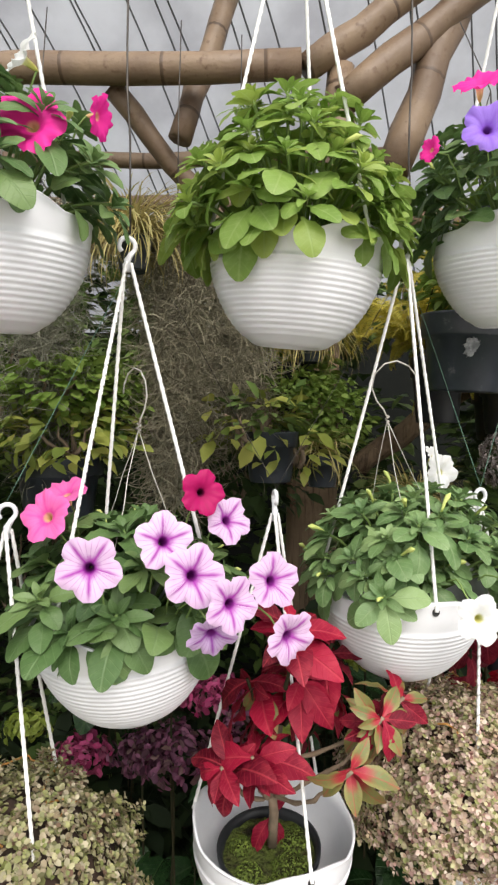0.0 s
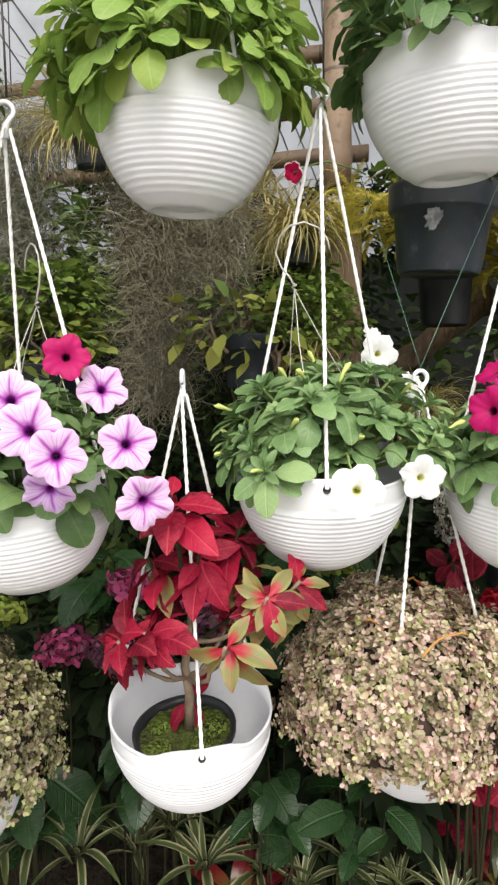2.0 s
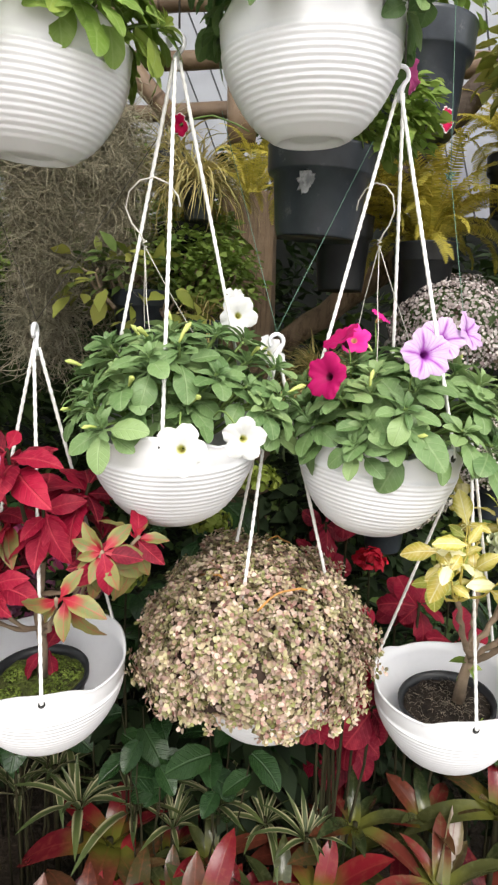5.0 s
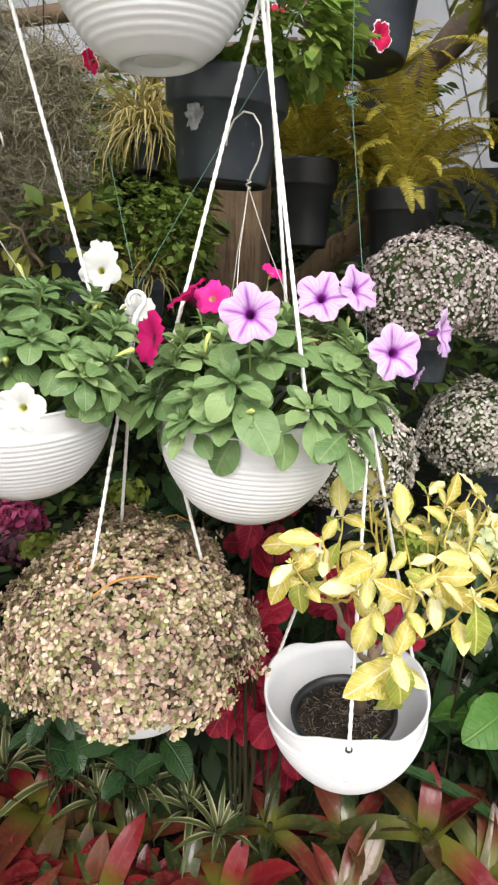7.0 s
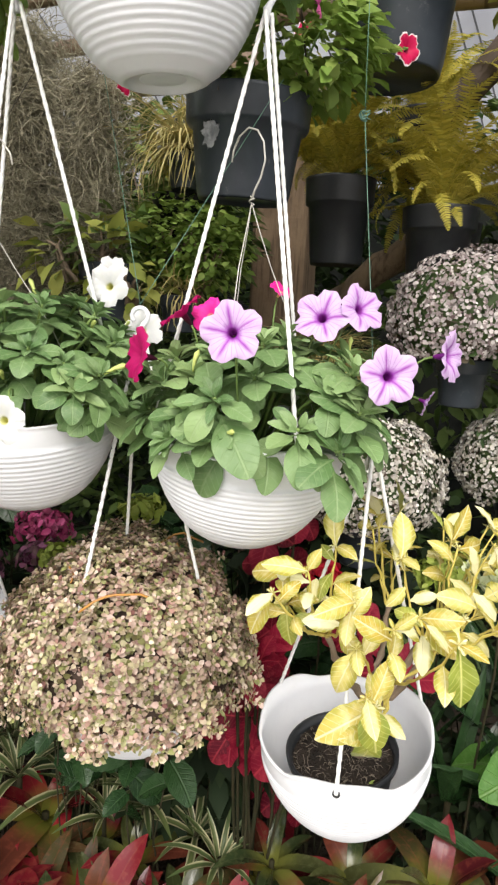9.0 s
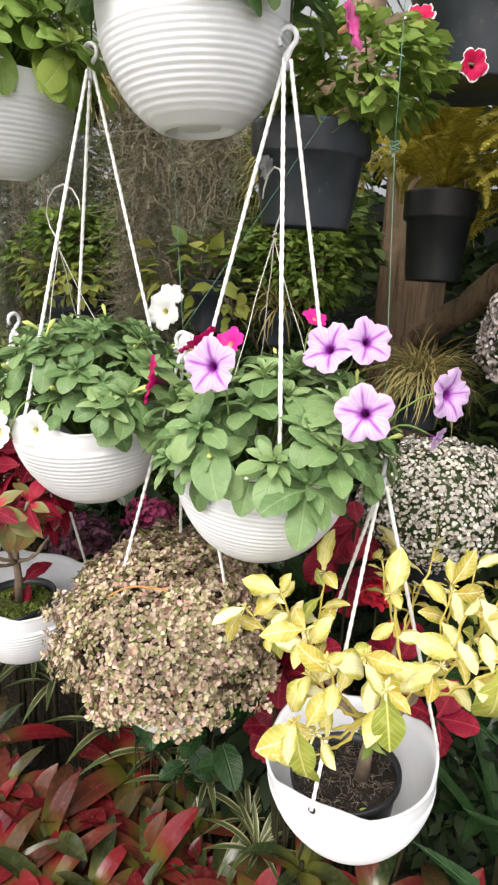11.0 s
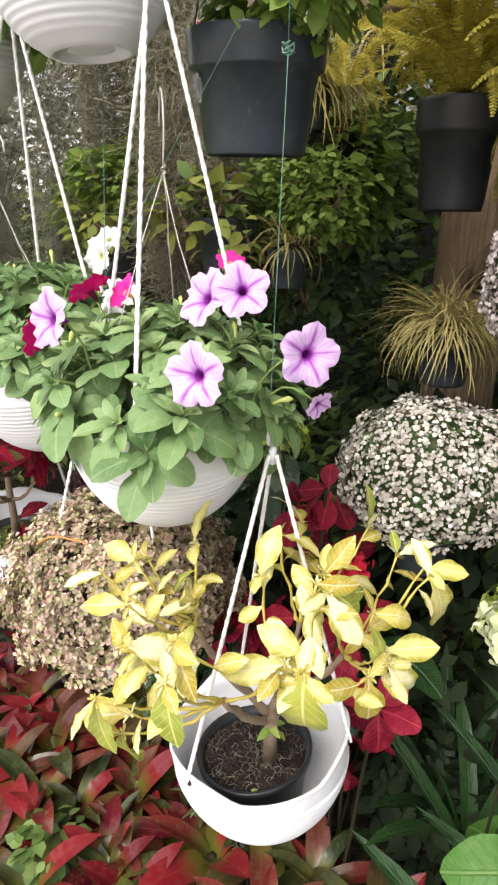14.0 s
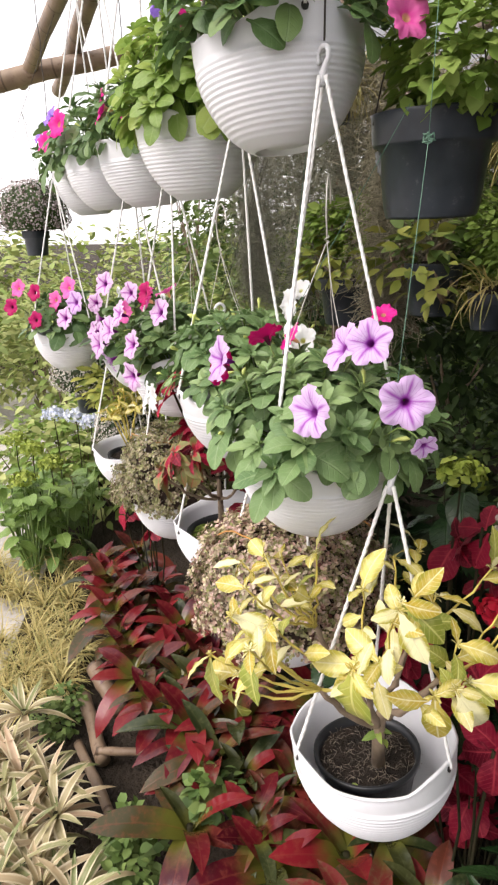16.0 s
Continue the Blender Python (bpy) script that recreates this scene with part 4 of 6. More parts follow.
BROAD = variants("leaf", BROADLEAF, [(0.16, 0.10), (0.19, 0.12), (0.13, 0.085)], "oval", (0.7, 0.9, 0.5), (0.12, 0.06, 0.16), seg=8, ripple=0.10)


def cluster(parent, p, d, n, meshes, rng, spread=1.0, scale=1.0, droop=0.3):
    """Leaves that radiate from a shoot's tip p, which points along d."""
    d = Vector(d).normalized()
    t1 = d.orthogonal().normalized()
    t2 = d.cross(t1)
    a0 = rng.uniform(0, 6.28)
    for j in range(n):
        a = a0 + j * 2.4
        dr = t1 * math.cos(a) + t2 * math.sin(a)
        dr = (dr * spread + d * rng.uniform(-0.1, 0.7) + Vector((0, 0, -droop * rng.random()))).normalized()
        part(meshes[0].name.split(".")[0], rng.choice(meshes), None, parent, m=aim(Vector(p) - d * rng.uniform(0, 0.04), dr, d, rng.uniform(0.7, 1.2) * scale, rng.uniform(-0.7, 0.7)))


# poinsettia
def shoot(e, name, a, b, r0, r1, material, rng, bow=0.02, label="", knobs=0.15):
    """A thin knobbly branch from a to b that first goes out and then turns up."""
    a, b = Vector(a), Vector(b)
    pts, rs = [], []
    n = 9
    for i in range(n + 1):
        t = i / n
        p = a.lerp(b, t)
        p.z -= bow * math.sin(math.pi * t)
        if 0 < i < n:
            p += Vector((rng.uniform(-0.003, 0.003), rng.uniform(-0.003, 0.003), rng.uniform(-0.002, 0.002)))
        pts.append(p)
        rs.append((r0 + (r1 - r0) * t) * (1 + (knobs if i % 2 else -knobs)))
    return part(name, tube(pts, rs, 7), material, e, label), pts


C = planter(0.084, 0.964, 0.716, 1.365, "white hanging planter holding a red and green poinsettia", 25, (5, 0), up=None, hook=103)
ip, so = inner_pot(C, 0.02, 0.079, 0.086, pose(-0.002, -0.010, 0.036, 7, -2, 0), MOSSY)
MOSSLEAF = island_mat("bright green moss", [(0.10, 0.15, 0.022), (0.18, 0.24, 0.04), (0.06, 0.085, 0.018)], 0.8)
for k, (x, y, r) in enumerate(((0.035, -0.030, 0.030), (-0.030, -0.042, 0.022), (0.040, 0.025, 0.026), (-0.045, 0.010, 0.020), (0.0, 0.045, 0.024), (0.012, -0.058, 0.014))):
    tagged(part("moss", ball_geo(r, 0.006, int(r * 9000), 0.0026, 50 + k, 0.0), MOSSLEAF, ip, "clump of bright green moss", pose(x, y, 0.073)), kind="stuff")
OC = Vector(C.location)
rng = random.Random(31)
trunk = part("trunk", tube([(0.0, -0.012, 0.115), (0.003, -0.013, 0.17), (-0.003, -0.015, 0.22), (0.004, -0.016, 0.27), (0.012, -0.02, 0.32)], [0.0085, 0.0075, 0.007, 0.006, 0.005], 9), TRUNK, C, "grey-brown woody trunk")
FORKC = [Vector((0.0, -0.014, 0.20)), Vector((0.002, -0.016, 0.26)), Vector((0.012, -0.02, 0.32))]
# shoots: tip, heading, red leaves, green-red leaves, fork
for tip, d, nr, nm, fk, s in (((0.107, 0.835, 1.235), (0.0, -0.5, 0.8), 7, 0, 2, 0.90), ((0.055, 0.855, 1.030), (-0.5, -0.5, 0.5), 10, 0, 0, 0.92), ((0.238, 0.842, 1.100), (0.25, -0.7, 0.55), 2, 24, 0, 0.74),
                              ((0.275, 0.885, 1.110), (0.5, -0.5, 0.6), 1, 7, 1, 0.8), ((0.125, 0.895, 1.135), (0.0, -0.6, 0.7), 9, 3, 2, 0.95), ((0.175, 0.945, 1.165), (0.3, -0.2, 0.9), 9, 0, 2, 0.95),
                              ((0.045, 0.900, 1.125), (-0.6, -0.3, 0.6), 6, 2, 1, 0.95), ((0.010, 0.860, 1.010), (-0.6, -0.5, 0.4), 9, 0, 0, 0.95), ((0.125, 0.985, 1.135), (0.1, 0.4, 0.8), 5, 0, 2, 0.85),
                              ((0.030, 0.960, 1.050), (-0.7, 0.1, 0.5), 5, 0, 1, 0.85), ((0.190, 0.985, 1.075), (0.8, 0.1, 0.5), 8, 3, 1, 0.9), ((0.150, 1.015, 1.02), (0.6, 0.5, 0.5), 6, 0, 0, 0.85), ((0.190, 0.800, 1.045), (0.0, -0.8, 0.3), 0, 6, 0, 0.8)):
    tip = Vector(tip) - OC
    br, pts = shoot(C, "branch", FORKC[fk], tip, 0.0042, 0.0024, TRUNK if nm > 4 or fk == 0 else DARKSTEM, rng, 0.025)
    if nr:
        cluster(br, tip, d, nr + 4, RED, rng, 1.0, s * 1.1, 0.45)
    if nm:
        cluster(br, tip, d, nm, MIX, rng, 1.1, s * 1.08, 1.3)
cluster(trunk, (0.0, -0.022, 0.165), (0, -0.6, 0.3), 3, RED, rng, 1.0, 0.75, 0.6)

# yellow-leaved shrub
Y = planter(0.762, 1.158, 0.639, 1.215, "white hanging planter holding a yellow-leaved variegated shrub", 12, (4, -4), up=None, hook=120)
ip, so = inner_pot(Y, 0.02, 0.081, 0.086, pose(0.006, -0.006, 0.034, 5, -6, 0), SOIL)
litter(ip, 0.072, 0.073, 260, ROOTS, 7, (0.004, 0.020), 0.00032)
OY = Vector(Y.location)
rng = random.Random(32)
base = Vector((0.02, 0.0, 0.11))
trunk = part("trunk", tube([base, base + Vector((0.004, -0.004, 0.05)), base + Vector((0.012, -0.006, 0.09)), base + Vector((0.018, -0.006, 0.12))], [0.0115, 0.0095, 0.0085, 0.007], 9), TRUNK, Y, "grey-brown woody trunk")
crotch = base + Vector((0.015, -0.006, 0.105))
# one entry a shoot: fork, place of its largest leaf, that leaf's heading, its size, green or yellow, further leaves
FORKS = ((0.745, 1.062, 0.985), (0.840, 1.050, 0.950), (0.872, 1.105, 0.975), (0.800, 1.185, 0.985), (0.868, 1.205, 0.975))
SHOOTS = ((0, (0.677, 1.013, 1.079), (-1.0, -0.1, 0.0), 1.0, 0, 4), (0, (0.696, 0.945, 1.048), (-0.4, -0.3, -0.8), 1.1, 0, 3), (0, (0.703, 1.022, 0.996), (0.1, -0.1, -1.0), 1.1, 1, 1), (0, (0.715, 0.975, 1.108), (-0.8, -0.4, 0.2), 1.0, 0, 4),
          (0, (0.742, 1.062, 1.136), (-0.2, 0.1, 0.7), 1.0, 0, 4), (0, (0.793, 0.930, 1.096), (-0.5, -0.8, 0.0), 0.95, 0, 4), (1, (0.871, 0.955, 1.084), (0.5, 0.8, -0.1), 1.2, 0, 3), (1, (0.803, 0.948, 1.006), (-0.3, -0.5, -0.8), 1.0, 0, 2),
          (1, (0.824, 0.910, 0.982), (-0.6, -0.8, -0.2), 1.25, 0, 2), (1, (0.925, 0.945, 1.036), (0.2, 0.0, -1.0), 1.45, 1, 2), (2, (0.824, 1.112, 1.121), (0.0, 0.2, 1.0), 1.05, 0, 3), (4, (0.887, 1.169, 1.135), (0.3, 0.4, 0.8), 1.1, 0, 3),
          (3, (0.762, 1.195, 1.136), (-0.2, -0.3, 0.8), 1.0, 0, 4), (3, (0.792, 1.182, 1.112), (0.6, 0.4, 0.2), 1.1, 0, 3), (2, (0.907, 1.160, 1.096), (0.5, 0.6, -0.4), 1.25, 1, 3), (4, (0.928, 1.225, 1.064), (0.5, 0.85, 0.0), 1.05, 0, 3),
          (4, (0.937, 1.290, 1.056), (0.3, 0.4, -0.9), 1.5, 0, 1), (4, (0.938, 1.246, 1.017), (0.5, 0.85, 0.15), 1.25, 0, 1), (4, (0.977, 1.196, 1.008), (0.3, 0.5, -0.8), 1.25, 0, 2), (2, (0.965, 1.160, 0.990), (0.1, 0.1, -1.0), 1.3, 0, 2),
          (2, (0.947, 1.131, 1.093), (0.4, 0.3, -0.7), 1.35, 0, 3), (1, (0.893, 1.054, 1.033), (-0.4, -0.7, -0.2), 1.4, 0, 2), (2, (0.995, 1.045, 1.048), (0.1, -0.1, -1.0), 1.75, 1, 2), (2, (0.909, 1.084, 1.066), (-0.3, -0.4, 0.3), 1.0, 0, 4),
          (4, (0.862, 1.316, 1.092), (0.4, 0.7, 0.4), 1.0, 0, 3), (3, (0.777, 1.314, 1.113), (0.0, 0.1, 1.0), 1.15, 1, 1), (4, (0.929, 1.300, 1.100), (0.5, 0.85, -0.1), 1.1, 0, 1), (1, (0.850, 0.900, 0.980), (0.3, 0.0, -1.0), 1.3, 1, 1),
          (1, (0.842, 0.925, 0.928), (-0.1, 0.0, -1.0), 1.2, 1, 0), (2, (0.899, 0.972, 1.068), (0.8, -0.1, -0.5), 1.2, 0, 3), (3, (0.812, 1.240, 1.060), (0.4, 0.5, 0.1), 0.95, 0, 3), (0, (0.770, 1.030, 1.060), (0.1, -0.6, 0.5), 0.95, 0, 3))
for fork in FORKS:
    big, _ = shoot(Y, "branch", crotch + Vector((rng.uniform(-0.004, 0.004), rng.uniform(-0.004, 0.004), rng.uniform(-0.02, 0.0))), Vector(fork) - OY, 0.0062, 0.0042, TRUNK, rng, 0.012, "grey-brown branch")
for fk, place, way, s, green, more in SHOOTS:
    way = Vector(way).normalized()
    foot = Vector(place) - OY - way * 0.026 * s
    if way.z < -0.6:
        foot.z += 0.008
    br, pts = shoot(Y, "branch", Vector(FORKS[fk]) - OY, foot, 0.0025, 0.0013, YBARK, rng, 0.016, "thin yellowish knobbly branch", 0.24)
    out = Vector((foot.x - 0.06, foot.y + 0.02, 0)).normalized()
    face = out * 0.5 + Vector((0.25, -0.35, 0.6))
    part("leaf", rng.choice(YG if green else YL), None, br, m=aim(foot, way, face, s, rng.uniform(-0.25, 0.25)))
    d = (out * 0.5 + Vector((0, 0, 0.75))).normalized()
    t1 = d.orthogonal().normalized()
    t2 = d.cross(t1)
    a0 = rng.uniform(0, 6.28)
    for j in range(more + 1):
        a = a0 + j * 2.4
        dr = (t1 * math.cos(a) + t2 * math.sin(a) + d * rng.uniform(-0.1, 0.8) + out * 0.35).normalized()
        at = pts[-1 - (j % 5)]
        part("leaf", rng.choice(YG if rng.random() < 0.15 else YL), None, br, m=aim(at, dr, face, rng.uniform(0.55, 0.9), rng.uniform(-0.5, 0.5)))
    part("shoot_tip", rng.choice(YTIP), None, br, m=facing(pts[-1], d, rng.uniform(0.28, 0.42), a0))
cluster(trunk, base + Vector((0.01, -0.01, 0.085)), (0, -0.3, 0.9), 6, SMALL["lime"], rng, 1.0, 1.0, 0.3)
cluster(trunk, base + Vector((0.03, -0.05, 0.0)), (0, -0.1, 0.9), 5, SMALL["lime"], rng, 1.0, 0.6, 0.0)


def blob_geo(rx, rz, seed=0, bottom=-0.5, rough=0.1):
    """The dense inside of a mound, hidden behind its leaves."""
    g = Geo()
    n, m = 24, 14
    vs, fs = [], []
    for j in range(m + 1):
        zz = 1 - j / m * (1 - bottom)
        r = math.sqrt(max(0, 1 - zz * zz))
        for i in range(n):
            d = Vector((r * math.cos(6.2832 * i / n), r * math.sin(6.2832 * i / n), zz))
            k = 1 + rough * noise.noise(d * 3 + Vector((seed, 0, 0)))
            vs.append((d.x * rx * k, d.y * rx * k, d.z * rz * k))
    fs = [(j * n + i, (j + 1) * n + i, (j + 1) * n + (i + 1) % n, j * n + (i + 1) % n) for j in range(m) for i in range(n)]
    fs.append(tuple(m * n + i for i in range(n)))
    return g.add(vs, fs)


# the shade between a mound's leaves, put into the colour of its core
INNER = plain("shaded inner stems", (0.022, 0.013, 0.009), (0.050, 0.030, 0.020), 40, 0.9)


def mound_geo(rx, rz, n, size, seed, bottom):
    """A trailing mound: small stars of rounded leaves over a dome, with hollows between them."""
    rng = np.random.RandomState(seed)
    V, F = [], []
    for i in range(n):
        zz = 1 - (i + 0.5) / n * (1 - bottom)
        az = i * 2.39996 + rng.uniform(-0.3, 0.3)
        rr = math.sqrt(max(0, 1 - zz * zz))
        d = Vector((rr * math.cos(az), rr * math.sin(az), zz))
        k = 1 + 0.22 * noise.noise(d * 3.1 + Vector((seed, 0, 0))) + 0.16 * noise.noise(d * 11 + Vector((seed, 3, 0))) - 0.18 * rng.random_sample() ** 2 - 0.10 * max(0.0, -zz)
        c = Vector((d.x * rx * k, d.y * rx * k, d.z * rz * k))
        ax = (d + Vector(rng.uniform(-0.55, 0.55, 3)) + Vector((0, 0, 0.2))).normalized()
        t = ax.orthogonal().normalized()
        b = ax.cross(t)
        a0 = rng.uniform(0, 6.28)
        for q in range(6):
            a = a0 + q * 2.39996
            s = size * rng.uniform(0.7, 1.15) * (0.72 + 0.08 * q)
            out = (t * math.cos(a) + b * math.sin(a) + ax * (0.75 - 0.16 * q)).normalized()
            side = out.cross(ax).normalized() * s * 0.42
            nr = side.cross(out).normalized() * s * 0.14
            p = c + ax * (0.003 - 0.0012 * q) + out * s * 0.12
            o = len(V)
            V += [p, p + out * s * 0.30 - side * 0.9 + nr, p + out * s * 0.72 - side * 0.8 + nr, p + out * s, p + out * s * 0.72 + side * 0.8 + nr, p + out * s * 0.30 + side * 0.9 + nr]
            F += [(o, o + 1, o + 2, o + 3), (o, o + 3, o + 4, o + 5)]
    g = Geo()
    g.v, g.f, g.uv = [tuple(v) for v in V], F, [(0.5, 0.5)] * len(V)
    return g


def callisia(x, y, z0, top, rx, rz, zc, n, seed, label, turn, off=(0, 0), low=-0.18, leaves=None):
    e = planter(x, y, z0, top, label, turn, (4, 0), up=None)
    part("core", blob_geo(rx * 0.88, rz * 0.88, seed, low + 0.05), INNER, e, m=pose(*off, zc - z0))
    lv = part("foliage", mound_geo(rx, rz, n // 5, 0.0098, seed, low), leaves or CALLISIA, e, "dense cream, green and pink small leaves", pose(*off, zc - z0))
    tagged(lv, kind="stuff")
    rng = random.Random(seed)
    for k in range(5):
        a = rng.uniform(0, 6.28)
        p = Vector((rx * 0.9 * math.cos(a) * 0.6, rx * 0.9 * math.sin(a) * 0.6, zc - z0 + rz * 0.86))
        q = p + Vector((rng.uniform(-0.09, 0.09), rng.uniform(-0.09, 0.09), -0.01))
        part("twig", tube(curve(p, q, 0.015, 6, 0.004, rng), 0.0018, 5), TWIG, e, "thin dry orange twig")
    return e


callisia(0.437, 1.068, 0.712, 1.36, 0.195, 0.170, 0.858, 27000, 3, "white hanging planter hidden under a cream and pink trailing plant", -15, (-0.024, 0.010), -0.27)
callisia(-0.285, 0.822, 0.650, 1.36, 0.18, 0.18, 0.82, 14000, 4, "white hanging planter under a mound of cream and olive trailing leaves", 40, leaves=GREENCALLISIA)

# the rest of the row, further along
for (x, y), sd, k in (((-0.60, 0.665), 17, "dark"), ((-0.936, 0.560), 18, "dark")):
    pl = planter(x, y, 1.635, 2.33, "white hanging planter with dark green petunias further along the row", 20, (4, 0), up=2.39)
    petunia(pl, RIM, sd, k, 0.18, 0.17, 16, [((x + 0.14, y - 0.12, 1.86), (0.7, -0.7, 0.2), "hot", 1.1), ((x + 0.02, y - 0.16, 1.90), (0.4, -0.8, 0.4), "violet", 0.9)], buds=3, size=1.35)
pl = planter(-0.883, 0.440, 1.08, 1.75, "white hanging planter with red petunias further along the row", 20, (4, 0), up=2.39)
petunia(pl, RIM, 19, "dark", 0.14, 0.12, 18, [((-0.80 + 0.05 * math.cos(i * 2.4), 0.35 + 0.09 * math.sin(i * 2.4), 1.28 + 0.022 * i), (0.8, -0.5, 0.3), ("magenta", "rose")[i % 2], 0.9) for i in range(6)], buds=3, size=1.35)
pl = planter(-0.49, 0.74, 1.085, 1.75, "white hanging planter with lilac petunias further along the row", 20, (5, 0), up=2.39)
petunia(pl, RIM, 20, "dark", 0.145, 0.13, 20, [((-0.40 + 0.08 * math.cos(i * 2.4), 0.62 + 0.10 * math.sin(i * 2.4), 1.29 + 0.017 * i), (0.75, -0.6, 0.25), ("lilac", "mauve", "lilac", "rose")[i % 4], 0.95) for i in range(9)], buds=3, size=1.3)
L0 = planter(-0.60, 0.665, 0.70, 1.36, "white hanging planter with dark potting soil and a small yellow plant", 15, (4, 3), up=None)
inner_pot(L0, 0.02, 0.081, 0.086, pose(0, 0, 0.034), SOIL)
rng = random.Random(41)
for k in range(7):
    tip = Vector((rng.uniform(-0.10, 0.08), rng.uniform(-0.08, 0.10), rng.uniform(0.26, 0.36)))
    br = part("branch", tube(curve((0, 0, 0.12), tip, 0.01, 5, 0.004, rng), 0.003, 6), YBARK, L0)
    cluster(br, tip, tip, 7, YL, rng, 1.0, 0.95, 0.3)


# ---- hanging black pots and shelf plants behind the row ----
def black_pot(x, y, z0, r, h, label, tilt=(0, 0), material=None):
    """A tapered black pot with a stepped collar and drainage feet."""
    e = empty("black_pot", x, y, z0, label, "plant pot", "black nursery pots")
    e.rotation_euler = (radians(tilt[0]), radians(tilt[1]), 0)
    g = Geo()
    n = 48
    prof = [(0.0, 0.006), (r * 0.70, 0.006), (r * 0.74, 0.0), (r * 0.76, 0.004), (r * 0.78, h * 0.09), (r * 0.79, h * 0.10), (r * 0.895, h * 0.68), (r * 0.985, h * 0.70), (r * 1.01, h * 0.73), (r * 1.03, h * 0.97), (r * 1.05, h), (r * 1.02, h * 1.005), (r * 0.97, h * 0.97), (r * 0.92, h * 0.86), (0.0, h * 0.86)]
    vs = [(a * math.cos(6.2832 * i / n), a * math.sin(6.2832 * i / n), c) for a, c in prof for i in range(n)]
    fs = [(j * n + i, j * n + (i + 1) % n, (j + 1) * n + (i + 1) % n, (j + 1) * n + i) for j in range(len(prof) - 1) for i in range(n)]
    g.add(vs, fs)
    part("pot", g, material or BLACKPOT, e, "scuffed black plastic pot")
    part("soil", blob_geo(r * 0.92, 0.02, 3, 0.0), SOIL, e, m=pose(0, 0, h * 0.88))
    return e


def foliage_geo(n, size, box, seed, wl=0.55, shell=0.6):
    """Loose leaves scattered in an ellipsoid, more of them near its skin."""
    rng = random.Random(seed)
    g = Geo()
    V, F = g.v, g.f
    for _ in range(n):
        d = Vector((rng.gauss(0, 1), rng.gauss(0, 1), rng.gauss(0, 1))).normalized()
        k = (shell + (1 - shell) * rng.random()) * (1 + 0.25 * noise.noise(d * 2.3 + Vector((seed * 1.7, 0, 0))))
        p = Vector((d.x * box[0] * k, d.y * box[1] * k, d.z * box[2] * k))
        ax = (Vector((d.x, d.y, d.z * 0.4 - 0.2)) + Vector((rng.uniform(-0.8, 0.8), rng.uniform(-0.8, 0.8), rng.uniform(-0.4, 0.4)))).normalized()
        nr = Vector((rng.uniform(-0.5, 0.5) + d.x * 0.4, rng.uniform(-0.5, 0.5) + d.y * 0.4, 0.8))
        m = aim(p, ax, nr)
        s = size * rng.uniform(0.6, 1.3)
        w = s * wl
        pts = [(0, 0, 0), (-w * 0.42, s * 0.28, w * 0.12), (-w * 0.46, s * 0.6, w * 0.08), (0, s, -s * 0.12), (w * 0.46, s * 0.6, w * 0.08), (w * 0.42, s * 0.28, w * 0.12), (0, s * 0.45, 0)]
        o = len(V)
        V += [tuple(m @ Vector(q)) for q in pts]
        g.uv += [(0.5, 0.5)] * 7
        F += [(o, o + 6, o + 1), (o + 1, o + 6, o + 2), (o + 2, o + 6, o + 3), (o + 3, o + 6, o + 4), (o + 4, o + 6, o + 5), (o + 5, o + 6, o)]
    return g


def shrub(name, x, y, z, box, n, size, material, seed, label, category="shrub", wl=0.55, stalks=True, group=""):
    """A free-standing leafy plant: stems from the ground or pot and a crown of loose leaves."""
    e = empty(name, x, y, z, label, category, group)
    rng = random.Random(seed)
    if stalks:
        for k in range(5):
            part("stem", tube(curve((rng.uniform(-0.02, 0.02), rng.uniform(-0.02, 0.02), -box[2] * 0.9), (rng.uniform(-0.5, 0.5) * box[0], rng.uniform(-0.5, 0.5) * box[1], box[2] * 0.3), 0, 5, 0.008, rng), [0.003, 0.003, 0.0025, 0.002, 0.002, 0.0015] if material is UNDER else [0.006, 0.005, 0.005, 0.004, 0.003, 0.002], 6), DARKSTEM if material is UNDER else TRUNK, e)
    lv = part("foliage", foliage_geo(n, size, box, seed, wl), material, e)
    tagged(lv, kind="stuff")
    return e


bp = black_pot(0.474, 1.298, 1.570, 0.097, 0.155, "large black pot of green leaves and red petunias on wires", tilt=(2, 3))
lv = part("foliage", foliage_geo(950, 0.029, (0.150, 0.115, 0.090), 61, 0.72), PALEGREEN, bp, "soft green leaves", pose(0.055, 0.02, 0.225))
tagged(lv, kind="stuff")
part("scuff", blob_geo(0.013, 0.017, 2, -0.99, 0.8), SCUFF, bp, m=pose(-0.018, -0.0840, 0.086, 12, 0, 0) @ Matrix.Diagonal((1, 0.10, 1, 1)))
for pos, nr in (((0.218, 0.090, 0.238), (0.8, -0.55, 0.1)), ((-0.290, 0.06, 0.205), (-0.3, -0.7, -0.3)), ((0.02, 0.16, 0.30), (0.0, -0.8, 0.5)), ((0.13, 0.07, 0.31), (0.3, -0.6, 0.6))):
    sk = part("flower_stalk", tube(curve((pos[0] * 0.5, pos[1] * 0.5, 0.19), pos, 0.02, 6, 0.003, rng), 0.0018, 5), STEM, bp)
    part("flower", petal_meshes(*FL["redwhite"])[1], None, sk, "red blossom with white rim", facing(pos, nr, 0.64, 1.0))
for a in (0.5, 2.6, 4.7):
    part("wire", tube([(0.10 * math.cos(a), 0.10 * math.sin(a), 0.14), (0, 0, 0.60), (0, 0.3, 0.90)], 0.0013, 5), WIRE, bp)

